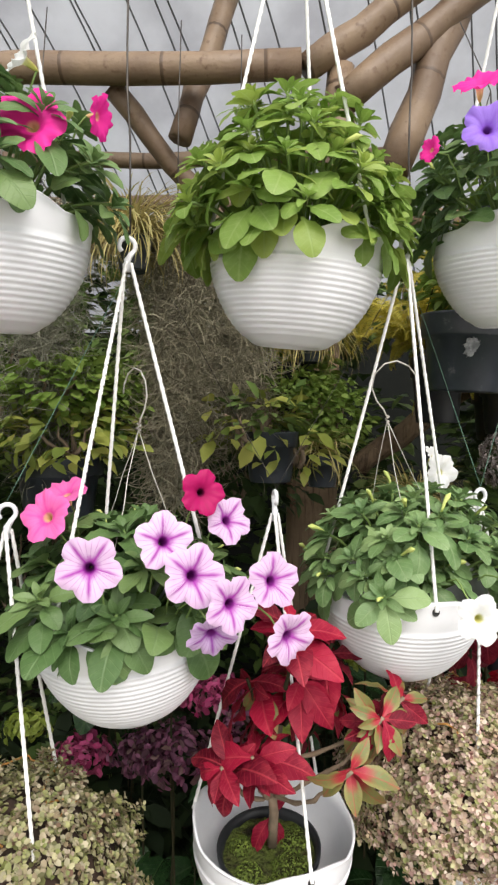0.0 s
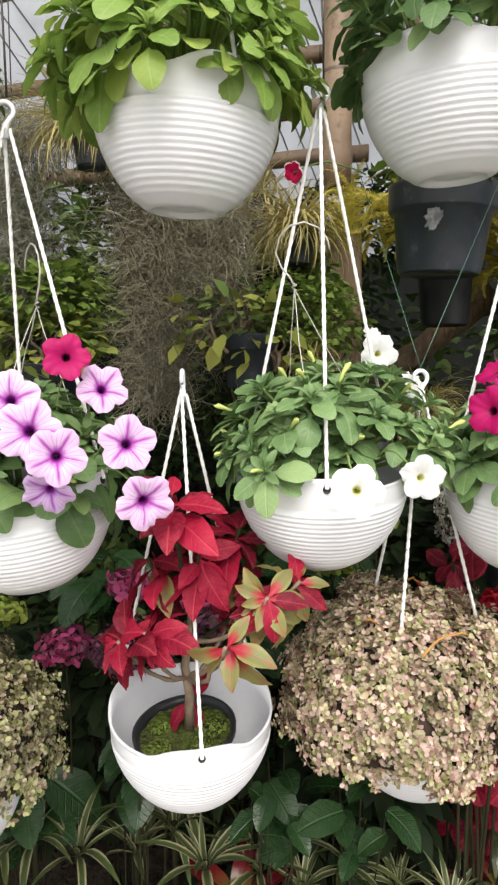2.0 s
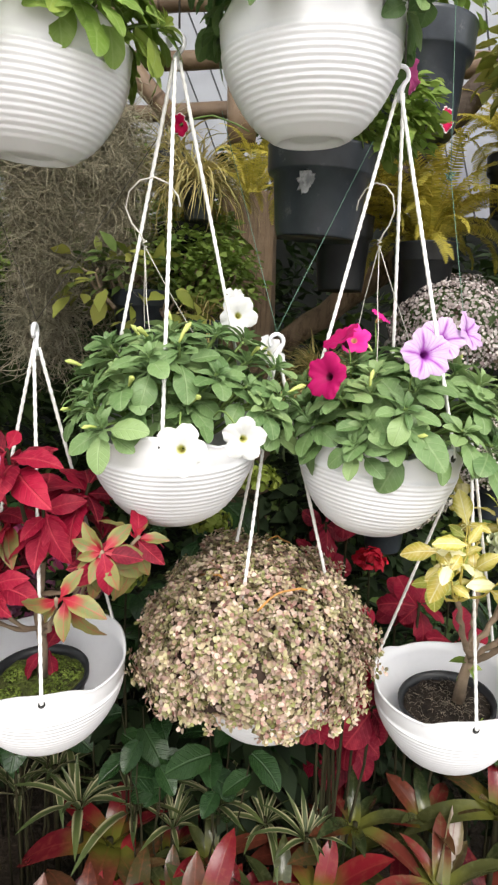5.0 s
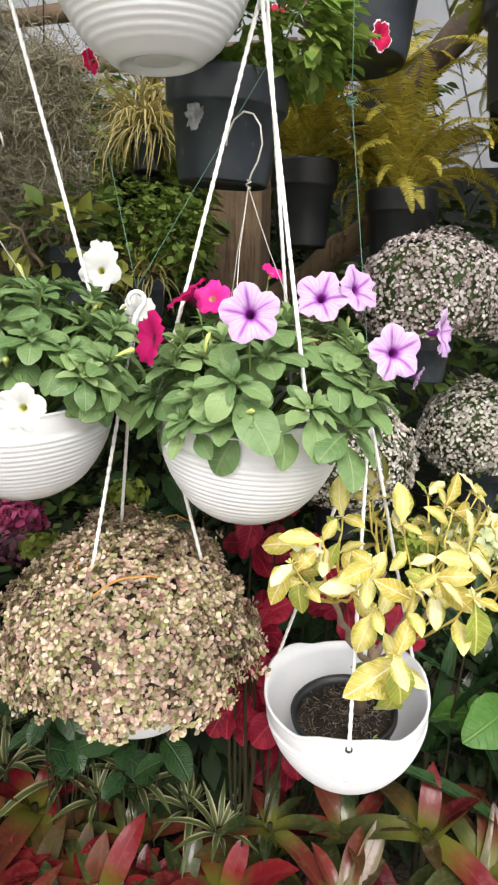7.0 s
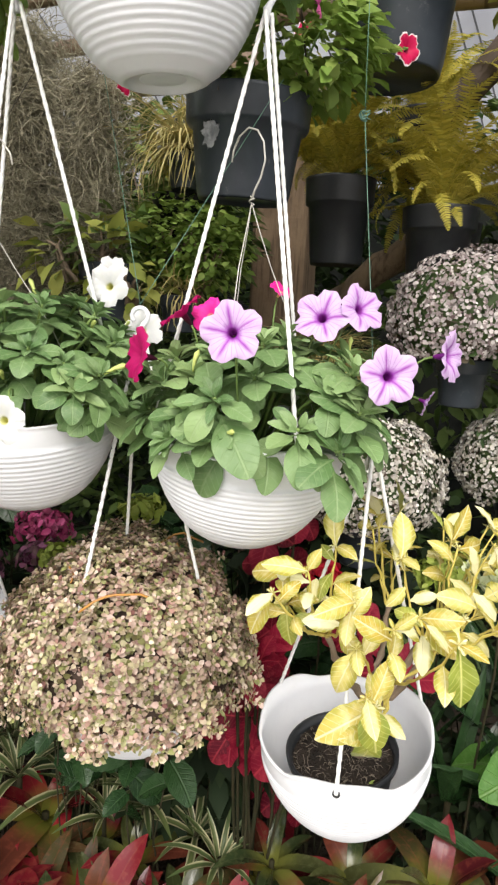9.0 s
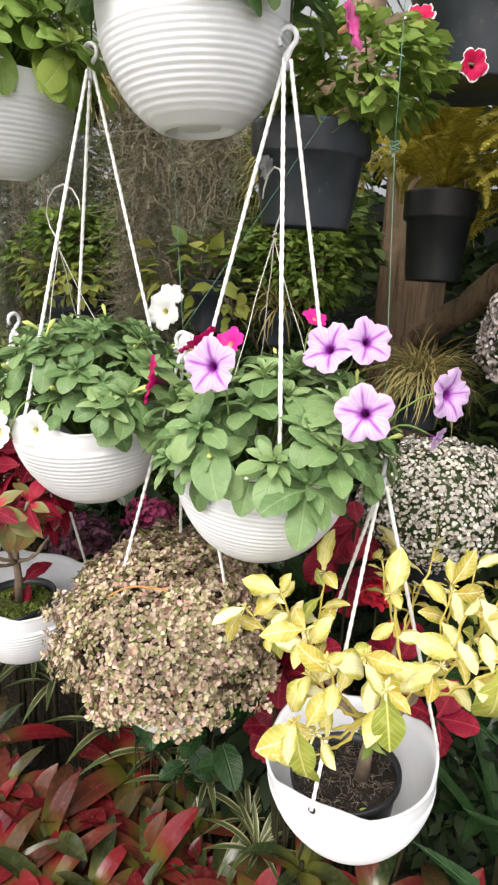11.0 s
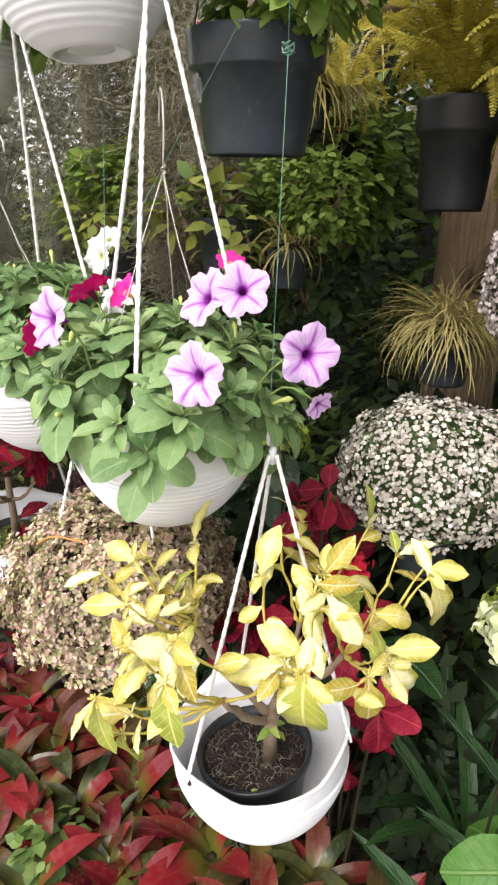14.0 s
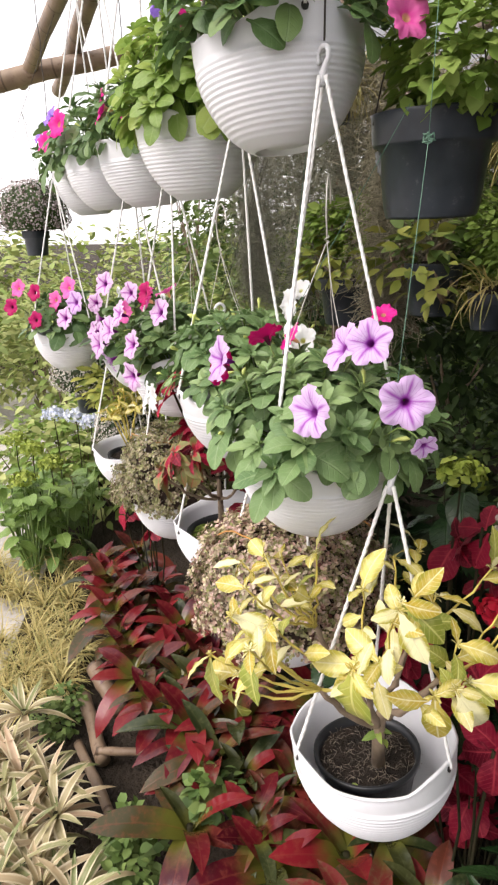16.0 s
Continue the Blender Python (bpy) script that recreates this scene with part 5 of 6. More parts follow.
tp = black_pot(0.645, 1.50, 1.80, 0.115, 0.20, "black pot hanging high under the shelter")
part("foliage", foliage_geo(320, 0.034, (0.12, 0.11, 0.08), 62, 0.65), PALEGREEN, tp, m=pose(0, 0, 0.25))
for a in (0.5, 2.6, 4.7):
    part("wire", tube([(0.11 * math.cos(a), 0.11 * math.sin(a), 0.19), (0, 0, 0.60)], 0.0013, 5), WIRE, tp)
tp = black_pot(0.955, 1.60, 1.745, 0.105, 0.20, "black pot hanging on a blue thread")
part("foliage", foliage_geo(300, 0.05, (0.16, 0.15, 0.10), 63, 0.6), SHRUBYELLOW, tp, m=pose(0, 0, 0.25))
for a in (0.5, 2.6, 4.7):
    part("wire", tube([(0.10 * math.cos(a), 0.10 * math.sin(a), 0.19), (0, 0, 0.60)], 0.0013, 5), WIRE, tp)


def frond_geo(L, seed, droop=1.2, pairs=20, w=0.045):
    """One fern frond: an arched midrib with pairs of leaflets."""
    rng = random.Random(seed)
    g = Geo()
    pts, ang = [Vector((0, 0, 0))], 1.25
    n = pairs
    for i in range(n):
        ang -= droop / n * (1 + 0.8 * i / n)
        pts.append(pts[-1] + Vector((0, math.cos(ang), math.sin(ang))) * L / n)
    tube(pts, [0.0016 * (1 - 0.7 * i / n) for i in range(n + 1)], 4, g, False)
    for i in range(1, n + 1):
        t = i / n
        d = (pts[i] - pts[i - 1]).normalized()
        l = w * (math.sin(math.pi * min(1, t * 0.85 + 0.13)) ** 0.7 + 0.05) * rng.uniform(0.9, 1.1)
        nr = Vector((0, -d.z, d.y))
        for s in (-1, 1):
            a = (Vector((s, 0, 0)) * 0.95 + d * 0.35 - nr * rng.uniform(0.05, 0.35)).normalized()
            b = a.cross(nr).normalized() * (L / n * 0.36)
            p = pts[i]
            o = len(g.v)
            g.v += [tuple(p - b), tuple(p + a * l * 0.6 - b * 0.9), tuple(p + a * l), tuple(p + a * l * 0.6 + b * 0.9), tuple(p + b)]
            g.uv += [(0.5, 0.5)] * 5
            g.f += [(o, o + 1, o + 3, o + 4), (o + 1, o + 2, o + 3)]
    return g


FRONDS = [frond_geo(L, k, dr, n, w).mesh("frond", FERN) for k, (L, dr, n, w) in enumerate(((0.26, 1.2, 44, 0.024), (0.22, 1.6, 38, 0.021), (0.30, 1.5, 50, 0.026), (0.18, 2.0, 34, 0.018), (0.24, 0.8, 42, 0.022), (0.28, 1.7, 46, 0.024)))]


def fern(x, y, z, n, seed, label, s=1.0, pot=True):
    e = empty("fern", x, y, z, label, "fern", "golden ferns")
    rng = random.Random(seed)
    if pot:
        black_pot(x, y, z - 0.15, 0.075, 0.15, "black pot that holds a golden fern", material=INNERPOT)
    for k in range(n):
        a = k * 2.4 + rng.uniform(-0.3, 0.3)
        part("frond", rng.choice(FRONDS), None, e, m=pose(0, 0, 0, 0, 0, math.degrees(a)) @ pose(0, 0.015, 0, rng.uniform(-32, 25) + (28 if -math.cos(a) > 0.2 and rng.random() < 0.72 else 0), rng.uniform(-25, 25), 0) @ Matrix.Scale(s * rng.uniform(0.75, 1.15), 4))
    return e


fern(0.515, 1.680, 1.69, 60, 71, "golden fern with arching fronds in a black pot", 0.95, False)
black_pot(0.515, 1.680, 1.500, 0.072, 0.175, "black pot that holds a golden fern in front of the post", material=INNERPOT)
fern(0.44, 1.70, 1.72, 22, 80, "golden fern behind the large black pot", 0.95, False)
fern(0.72, 1.73, 1.62, 60, 72, "golden fern with arching fronds hanging over the pots", 1.05)
fern(1.10, 1.75, 1.70, 44, 73, "golden fern with drooping fronds under the shelter", 1.0)
fern(0.62, 1.98, 1.88, 40, 74, "golden fern on the shelf behind", 1.0)
fern(0.95, 1.88, 1.86, 40, 77, "golden fern high on the shelf behind", 1.05)
fern(0.72, 1.80, 1.60, 24, 78, "golden fern hanging low behind the pots", 0.95)
fern(1.25, 1.85, 1.88, 18, 79, "golden fern at the end of the shelf", 1.0)
fern(0.205, 2.13, 1.82, 20, 83, "golden fern growing on top of the post", 1.0, False)
fern(0.10, 1.72, 1.66, 10, 75, "small fern with drooping fronds", 0.75)
fern(0.30, 1.60, 1.72, 10, 76, "small fern behind the black pot", 0.7, False)


def strands_geo(w, d, h, n, seed, r=0.0009, taper=0.6, curl=0.02):
    """A curtain of thin curling strands hanging down."""
    rng = random.Random(seed)
    g = Geo()
    for _ in range(n):
        z = -h * rng.random() ** 1.2
        k = 1.0 - taper * (-z / h) ** 1.5
        x, y = rng.gauss(0, 0.45) * w / 2 * k, rng.gauss(0, 0.45) * d / 2 * k
        L = rng.uniform(0.06, 0.17)
        m = 10
        p = Vector((x, y, z))
        pts = [p]
        v = Vector((rng.uniform(-1, 1), rng.uniform(-1, 1), rng.uniform(-1.2, 0.4))).normalized()
        ax = Vector((rng.uniform(-1, 1), rng.uniform(-1, 1), rng.uniform(-1, 1))).normalized()
        turn = rng.uniform(0.15, 0.75)
        for i in range(m):
            v = Matrix.Rotation(turn, 3, ax) @ v + Vector((rng.uniform(-0.25, 0.25), rng.uniform(-0.25, 0.25), -0.10 + rng.uniform(-0.2, 0.2)))
            v.normalize()
            p = p + v * L / m
            pts.append(p)
        tube(pts, r * rng.uniform(0.7, 1.4), 3, g, False)
    return g


def air_plant(x, y, z, w, d, h, n, seed, material):
    e = empty("air_plant", x, y, z, "grey curtain of hanging air plant strands", "air plant", "hanging air plants")
    s = part("curtain", strands_geo(w, d, h, n, seed, 0.0006), material, e)
    s2 = part("core", strands_geo(w * 0.7, d * 0.7, h * 1.05, n // 2, seed + 50, 0.0008), material, e)
    tagged(s, kind="stuff")
    tagged(s2, kind="stuff")
    part("hanger", tube([(0, 0, -0.02), (0, 0.01, 0.25), (0, 0.05, 2.45 - z)], 0.0015, 5), WIRE, e)


air_plant(-0.15, 1.44, 1.96, 0.185, 0.15, 0.60, 4200, 81, MOSS)
air_plant(-0.01, 1.50, 1.88, 0.16, 0.14, 0.40, 1800, 82, MOSS)
air_plant(-0.45, 1.38, 2.0, 0.28, 0.22, 0.6, 1500, 83, GREYMOSS)
air_plant(-0.70, 1.30, 2.05, 0.32, 0.24, 0.7, 1500, 84, GREYMOSS)
air_plant(-1.00, 1.15, 2.05, 0.34, 0.26, 0.7, 1400, 85, GREYMOSS)
air_plant(-1.30, 1.25, 2.1, 0.36, 0.26, 0.8, 1300, 86, GREYMOSS)


def tuft_geo(n, L, seed, w=0.0035, droop=1.6):
    rng = random.Random(seed)
    g = Geo()
    for _ in range(n):
        a = rng.uniform(0, 6.28)
        m = pose(rng.gauss(0, 0.012), rng.gauss(0, 0.012), 0, 0, 0, math.degrees(a)) @ pose(0, 0, 0, rng.uniform(25, 88), rng.uniform(-20, 20), 0)
        leaf_geo(L * rng.uniform(0.55, 1.15), w * rng.uniform(0.7, 1.4), "strap", droop * rng.uniform(0.5, 1.3), 0.1, 6, 0, 0, g, m)
    return g


TUFTS = [tuft_geo(110, 0.22, 1).mesh("clump", STRAW), tuft_geo(90, 0.18, 2, droop=2.2).mesh("clump", STRAW), tuft_geo(120, 0.16, 3, w=0.004).mesh("clump", STRAW), tuft_geo(560, 0.20, 4, droop=2.1, w=0.0027).mesh("clump", STRAW)]


ROOTBALL = blob_geo(0.030, 0.022, 6, -0.6, 0.5).mesh("root_ball", EARTH)


def tuft(x, y, z, k, s, label="tuft of straw-coloured ornamental grass", pot=0):
    e = empty("grass_tuft", x, y, z, label, "ornamental grass", "grass tufts")
    tagged(part("clump", TUFTS[k], None, e, m=Matrix.Scale(s, 4)), kind="stuff")
    part("root_ball", ROOTBALL, None, e, "dry brown crown of the tuft", Matrix.Scale(s, 4))
    if pot:
        black_pot(x, y, z - pot, pot * 0.55, pot, "small black pot that holds a grass tuft")


tuft(-0.22, 1.30, 1.89, 3, 0.9, pot=0.07)
tuft(-0.25, 1.33, 1.90, 0, 0.9)
tuft(0.165, 1.62, 1.73, 3, 1.0, pot=0.075)
tuft(0.02, 1.90, 1.88, 1, 1.2, pot=0.1)
tuft(0.02, 1.75, 1.60, 1, 0.9, pot=0.1)
tuft(0.472, 1.765, 1.275, 3, 0.95, "tuft of straw-coloured grass hanging before the post", 0.11)
tuft(0.20, 1.55, 1.42, 1, 0.8, pot=0.08)


def mum(x, y, z, r, n, seed, label="rounded mound of small white blossoms in a dark pot", mt=None):
    e = empty("blossom_mound", x, y, z, label, "flowering plant", "white blossom mounds")
    # core in the darkened leaf colour, for the shade between the blossoms
    part("core", blob_geo(r * 0.86, r * 0.74, seed, -0.6), SHRUBSHADE, e)
    tagged(part("foliage", ball_geo(r * 0.92, r * 0.78, n // 2, 0.009, seed + 9, -0.6), MUMLEAF, e), kind="stuff")
    tagged(part("bloom_cover", ball_geo(r, r * 0.86, int(n * 3.3), 0.0040, seed, -0.55, "bloom", 0.07, sink=0.08), mt or MUM, e, "small white blossoms"), kind="stuff")
    return black_pot(x, y, z - r * 0.55 - 0.09, 0.055, 0.10, "black pot under a mound of white blossoms")


mum(0.805, 1.70, 1.400, 0.163, 2000, 91, "rounded mound of faded greyish blossoms in a dark pot", MUMDULL)
mum(0.950, 1.80, 1.09, 0.150, 1700, 92)
mum(0.655, 1.56, 1.062, 0.160, 1900, 93)
mum(1.15, 1.62, 1.30, 0.14, 900, 94)
mum(-1.25, 0.42, 0.98, 0.15, 900, 95)
mum(-0.95, 0.62, 0.80, 0.14, 900, 96)
bp = mum(-1.30, 0.265, 1.66, 0.15, 900, 97, "mound of dull purple and white blossoms hanging further along", MUMDULL)
for a in (0.5, 2.6, 4.7):
    part("wire", tube([(0.055 * math.cos(a), 0.055 * math.sin(a), 0.098), (0.16 * math.cos(a), 0.16 * math.sin(a), 0.20), (0, 0, 0.55), (0.0, 0.185, 0.925)], 0.0013, 5), WIRE, bp)

# leafy pot plants on the shelves behind
for x, y, z, bx, n, sz, mt, sd in ((-0.40, 1.36, 1.58, (0.13, 0.11, 0.07), 330, 0.034, PALEGREEN, 1), (-0.38, 1.34, 1.47, (0.16, 0.12, 0.07), 200, 0.042, SHRUBYELLOW, 2), (0.14, 1.72, 1.60, (0.13, 0.10, 0.12), 300, 0.036, PALEGREEN, 21), (0.10, 1.80, 1.50, (0.14, 0.10, 0.10), 260, 0.04, SHRUB, 22), (0.06, 1.46, 1.53, (0.10, 0.09, 0.07), 130, 0.045, SHRUB, 3),
                                   (0.02, 1.42, 1.50, (0.13, 0.10, 0.07), 60, 0.055, SHRUBYELLOW, 4), (0.05, 1.85, 1.62, (0.20, 0.15, 0.16), 420, 0.05, SHRUB, 5), (-0.20, 2.0, 1.75, (0.28, 0.18, 0.26), 600, 0.055, SHRUB, 6),
                                   (-0.65, 1.7, 1.70, (0.25, 0.2, 0.25), 500, 0.055, SHRUB, 7), (0.0, 1.75, 1.35, (0.2, 0.15, 0.12), 300, 0.05, SHRUBSHADE, 9),
                                   (-0.5, 1.65, 1.3, (0.3, 0.2, 0.15), 400, 0.055, SHRUBSHADE, 10), (0.85, 2.0, 1.50, (0.2, 0.15, 0.15), 300, 0.06, SHRUBSHADE, 12),
                                   (-0.95, 2.0, 1.5, (0.3, 0.25, 0.3), 500, 0.06, SHRUB, 13), (-0.75, 1.9, 1.1, (0.35, 0.25, 0.3), 500, 0.06, SHRUBSHADE, 14), (0.12, 1.46, 1.45, (0.12, 0.09, 0.06), 45, 0.045, SHRUBYELLOW, 15), (0.15, 1.60, 1.55, (0.11, 0.10, 0.09), 800, 0.018, PALEGREEN, 31), (0.22, 1.62, 1.52, (0.11, 0.09, 0.09), 800, 0.020, PALEGREEN, 32), (0.02, 1.58, 1.47, (0.10, 0.09, 0.06), 600, 0.018, SHRUB, 33), (-0.36, 1.42, 1.55, (0.16, 0.12, 0.12), 900, 0.022, PALEGREEN, 34), (-0.62, 1.40, 1.50, (0.2, 0.14, 0.14), 700, 0.028, PALEGREEN, 35), (0.55, 2.25, 1.95, (0.22, 0.16, 0.20), 420, 0.05, SHRUB, 36), (0.25, 2.35, 1.90, (0.22, 0.16, 0.20), 420, 0.05, SHRUBSHADE, 37), (-0.80, 0.60, 1.02, (0.12, 0.12, 0.10), 260, 0.045, SHRUBYELLOW, 38), (-1.05, 0.72, 0.95, (0.16, 0.14, 0.12), 260, 0.05, SHRUBYELLOW, 39)):
    shrub("shelf_plant", x, y, z, bx, n, sz, mt, sd, "leafy green pot plant on the shelf behind" if mt is not SHRUBYELLOW else "yellow-green leafy pot plant on the shelf behind", "pot plant", 0.8 if mt is PALEGREEN else 0.55, group="pot plants behind the row")
black_pot(0.07, 1.47, 1.36, 0.065, 0.12, "small black pot of a leafy plant")
black_pot(-0.42, 1.40, 1.28, 0.10, 0.14, "black pot of leafy plants on the shelf")

# hedge that closes the view, most of it in the shade-darkened leaf colour
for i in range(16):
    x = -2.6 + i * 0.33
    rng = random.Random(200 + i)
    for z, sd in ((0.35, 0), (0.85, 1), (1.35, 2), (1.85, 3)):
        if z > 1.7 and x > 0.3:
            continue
        shrub("hedge_plant", x + rng.uniform(-0.1, 0.1), 2.55 + rng.uniform(-0.15, 0.25) - 0.1 * (z < 0.5), z + rng.uniform(-0.08, 0.05), (0.30, 0.22, 0.32), 300, 0.075, SHRUBSHADE if (i + sd) % 3 else SHRUB, 300 + i * 5 + sd, "dark leafy hedge plant in the shade", "hedge", stalks=False, group="hedge behind the pots")


# ---- planting bed ----
BR = variants("leaf", BROM, [(0.17, 0.060), (0.20, 0.062), (0.145, 0.056), (0.185, 0.055)], "strap", (0.6, 0.9, 0.4, 1.2), (0.12, 0.10, 0.16, 0.10), seg=8)
BG = variants("leaf", BROMGREEN, [(0.19, 0.048), (0.22, 0.052), (0.15, 0.04)], "strap", (0.9, 1.3, 0.6), (0.22, 0.18, 0.28), seg=8)
DR = variants("leaf", DRAC, [(0.16, 0.020), (0.13, 0.018), (0.18, 0.021)], "point", (0.9, 0.5, 1.3), (0.2, 0.25, 0.15), seg=7)
DC = variants("leaf", DRACCREAM, [(0.16, 0.026), (0.13, 0.023), (0.18, 0.028)], "point", (0.9, 0.5, 1.4), (0.2, 0.25, 0.15), seg=7)


def rosette(name, x, y, z, meshes, n, seed, label, category, group, s=1.0, el=(20, 75), alt=None, mixp=0.15):
    """Leaves that spring from one point near the ground."""
    e = empty(name, x, y, z, label, category, group)
    rng = random.Random(seed)
    part("base", tube([(0, 0, -z + 0.0), (0, 0, -0.03), (0, 0, 0.015)], [0.006 * s, 0.006 * s, 0.007 * s], 8), DARKSTEM, e)
    for k in range(n):
        a = k * 2.4 + rng.uniform(-0.2, 0.2)
        f = k / max(1, n - 1)
        up = el[1] + (el[0] - el[1]) * f + rng.uniform(-8, 8)
        me = rng.choice(alt if alt and rng.random() < mixp else meshes)
        part("leaf", me, None, e, m=pose(0, 0, 0, 0, 0, math.degrees(a)) @ pose(0, 0.006, 0, up, rng.uniform(-12, 12), 0) @ Matrix.Scale(s * rng.uniform(0.8, 1.15) * (0.75 + 0.25 * f), 4))
    return e


BROMS = [(-0.32, 0.60, 0.25), (-0.12, 0.67, 0.24), (0.06, 0.77, 0.25), (0.25, 0.91, 0.24), (0.39, 1.03, 0.25), (-0.56, 0.55, 0.25), (-0.86, 0.47, 0.24), (0.085, 1.22, 0.26), (0.62, 1.25, 0.37), (0.91, 1.29, 0.42), (0.77, 1.28, 0.38), (-0.68, 0.51, 0.25), (-0.23, 0.64, 0.25), (0.175, 0.86, 0.24), (0.49, 0.99, 0.25), (0.555, 1.18, 0.25), (-0.02, 0.72, 0.24), (-0.45, 0.57, 0.25), (0.313, 1.234, 0.24), (0.60, 1.30, 0.24), (0.13, 1.17, 0.22), (0.334, 1.10, 0.24), (0.11, 1.05, 0.22), (0.15, 0.86, 0.26), (0.445, 0.99, 0.24), (0.475, 1.16, 0.22), (0.30, 0.98, 0.24), (0.135, 0.97, 0.25),
         (-0.08, 0.82, 0.24), (-0.17, 0.70, 0.22), (0.07, 0.84, 0.25), (-0.35, 0.82, 0.24), (-0.40, 0.64, 0.24), (-0.60, 0.62, 0.25), (-0.78, 0.52, 0.24), (0.44, 0.84, 0.24), (0.27, 0.86, 0.22), (0.54, 1.02, 0.22),
         (0.72, 1.20, 0.22), (0.86, 1.22, 0.22), (-0.10, 0.98, 0.22), (-0.30, 1.02, 0.2), (0.62, 0.92, 0.2), (-0.95, 0.62, 0.22), (0.20, 1.28, 0.2)]
BROMS += [(-0.80 + 0.062 * k, 0.545 + 0.030 * k + 0.05 * (k % 3), 0.19 + 0.02 * (k % 2)) for k in range(20)]
for i, (x, y, z) in enumerate(BROMS):
    green = i in (8, 9, 10, 19, 25, 38, 39, 42, 4, 14, 18, 21, 26)
    rosette("bromeliad", x, y, z, BG if green else BR, 8, 500 + i, "bromeliad rosette of %s strap leaves" % ("green and reddish" if green else "glossy red"), "bromeliad", "red bromeliads", (0.82, 1.10, 0.95, 1.18)[i % 4] * (1.0 if not green else 0.93), (12, 72), BR if green else BG, 0.4 if green else 0.22)
for i in range(14):
    rng = random.Random(600 + i)
    x = -0.78 + i * 0.10
    y = 1.22 + rng.uniform(-0.03, 0.12)
    rosette("dracaena", x, y, 0.30 + rng.uniform(-0.03, 0.06), DR, 14, 610 + i, "dracaena with green leaves edged in cream", "dracaena", "striped dracaenas", 1.15 if x < 0.2 else 0.85, (30, 86))
SILVERPINK = leaf_mat("silvery bromeliad leaf", (0.24, 0.21, 0.18), (0.34, 0.29, 0.26), (0.16, 0.06, 0.05), base=(0.10, 0.10, 0.05), rough=0.22, vein_amt=0.5, through_=0.1, edge=(0.12, 0.10, 0.05), veins=1)
SP = variants("leaf", SILVERPINK, [(0.24, 0.060), (0.20, 0.055)], "strap", (0.5, 0.9), (0.14, 0.10), seg=9)
for i, (x, y, z) in enumerate(((0.785, 1.150, 0.345), (1.02, 1.30, 0.36))):
    e = rosette("bromeliad", x, y, z, BG, 9, 690 + i, "bromeliad rosette of green leaves and a silvery one", "bromeliad", "red bromeliads", 0.95, (22, 62))
    part("leaf", SP[i], None, e, "pale silvery leaf", aim((0, 0.01, 0.01), (0.40, 0.72, 0.60), (0.3, -0.6, 0.7), 0.72, 0.2))
STRAPS = variants("leaf", BROADLEAF, [(0.34, 0.036), (0.28, 0.032), (0.38, 0.040)], "strap", (0.5, 0.3, 0.8), (0.2, 0.25, 0.15), seg=9)
for i, (x, y, z) in enumerate(((0.90, 1.50, 0.44), (1.05, 1.55, 0.50), (1.16, 1.50, 0.42), (0.99, 1.62, 0.56), (0.80, 1.56, 0.40), (1.10, 1.42, 0.34))):
    rosette("strap_leaf_plant", x, y, z, STRAPS, 9, 680 + i, "plant with long upright dark green strap leaves", "foliage plant", "strap-leaved plants", 1.05, (45, 86))
for i, (x, y) in enumerate(((0.16, 0.38), (0.30, 0.50), (0.42, 0.45), (0.05, 0.28), (0.28, 0.36), (0.52, 0.58), (0.15, 0.22), (0.40, 0.33), (-0.08, 0.33), (0.48, 0.50), (0.20, 0.46), (0.34, 0.42), (0.10, 0.33), (0.46, 0.40))):
    rosette("dracaena", x, y, 0.16, DC, 17, 650 + i, "dracaena with cream and pink striped leaves", "dracaena", "cream dracaenas", 1.0, (12, 75))

# low filler growth between the bed's taller plants; shade is put into its leaves
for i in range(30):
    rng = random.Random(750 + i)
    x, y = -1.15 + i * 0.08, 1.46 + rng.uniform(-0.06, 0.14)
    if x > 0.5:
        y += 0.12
    shrub("understory_plant", x, y, 0.34 + rng.uniform(-0.08, 0.25), (0.13, 0.09, 0.26), 150 if x < 0.5 else 190, 0.075 if x < 0.5 else 0.045, UNDER, 760 + i, "leafy filler plant of the bed, shade put into its leaf colour", "shrub", 0.5, True, "dark plants in the bed")
# added where only shade hides the foot of the post
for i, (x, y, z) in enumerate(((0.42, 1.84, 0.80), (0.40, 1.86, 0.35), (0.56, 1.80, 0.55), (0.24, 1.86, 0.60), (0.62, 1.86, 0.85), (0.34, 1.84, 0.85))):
    shrub("understory_plant", x, y, z, (0.16, 0.09, 0.27), 170, 0.075, UNDER, 790 + i, "leafy filler added to hide the post, shade put into its leaf colour", "shrub", 0.5, True, "dark plants in the bed")
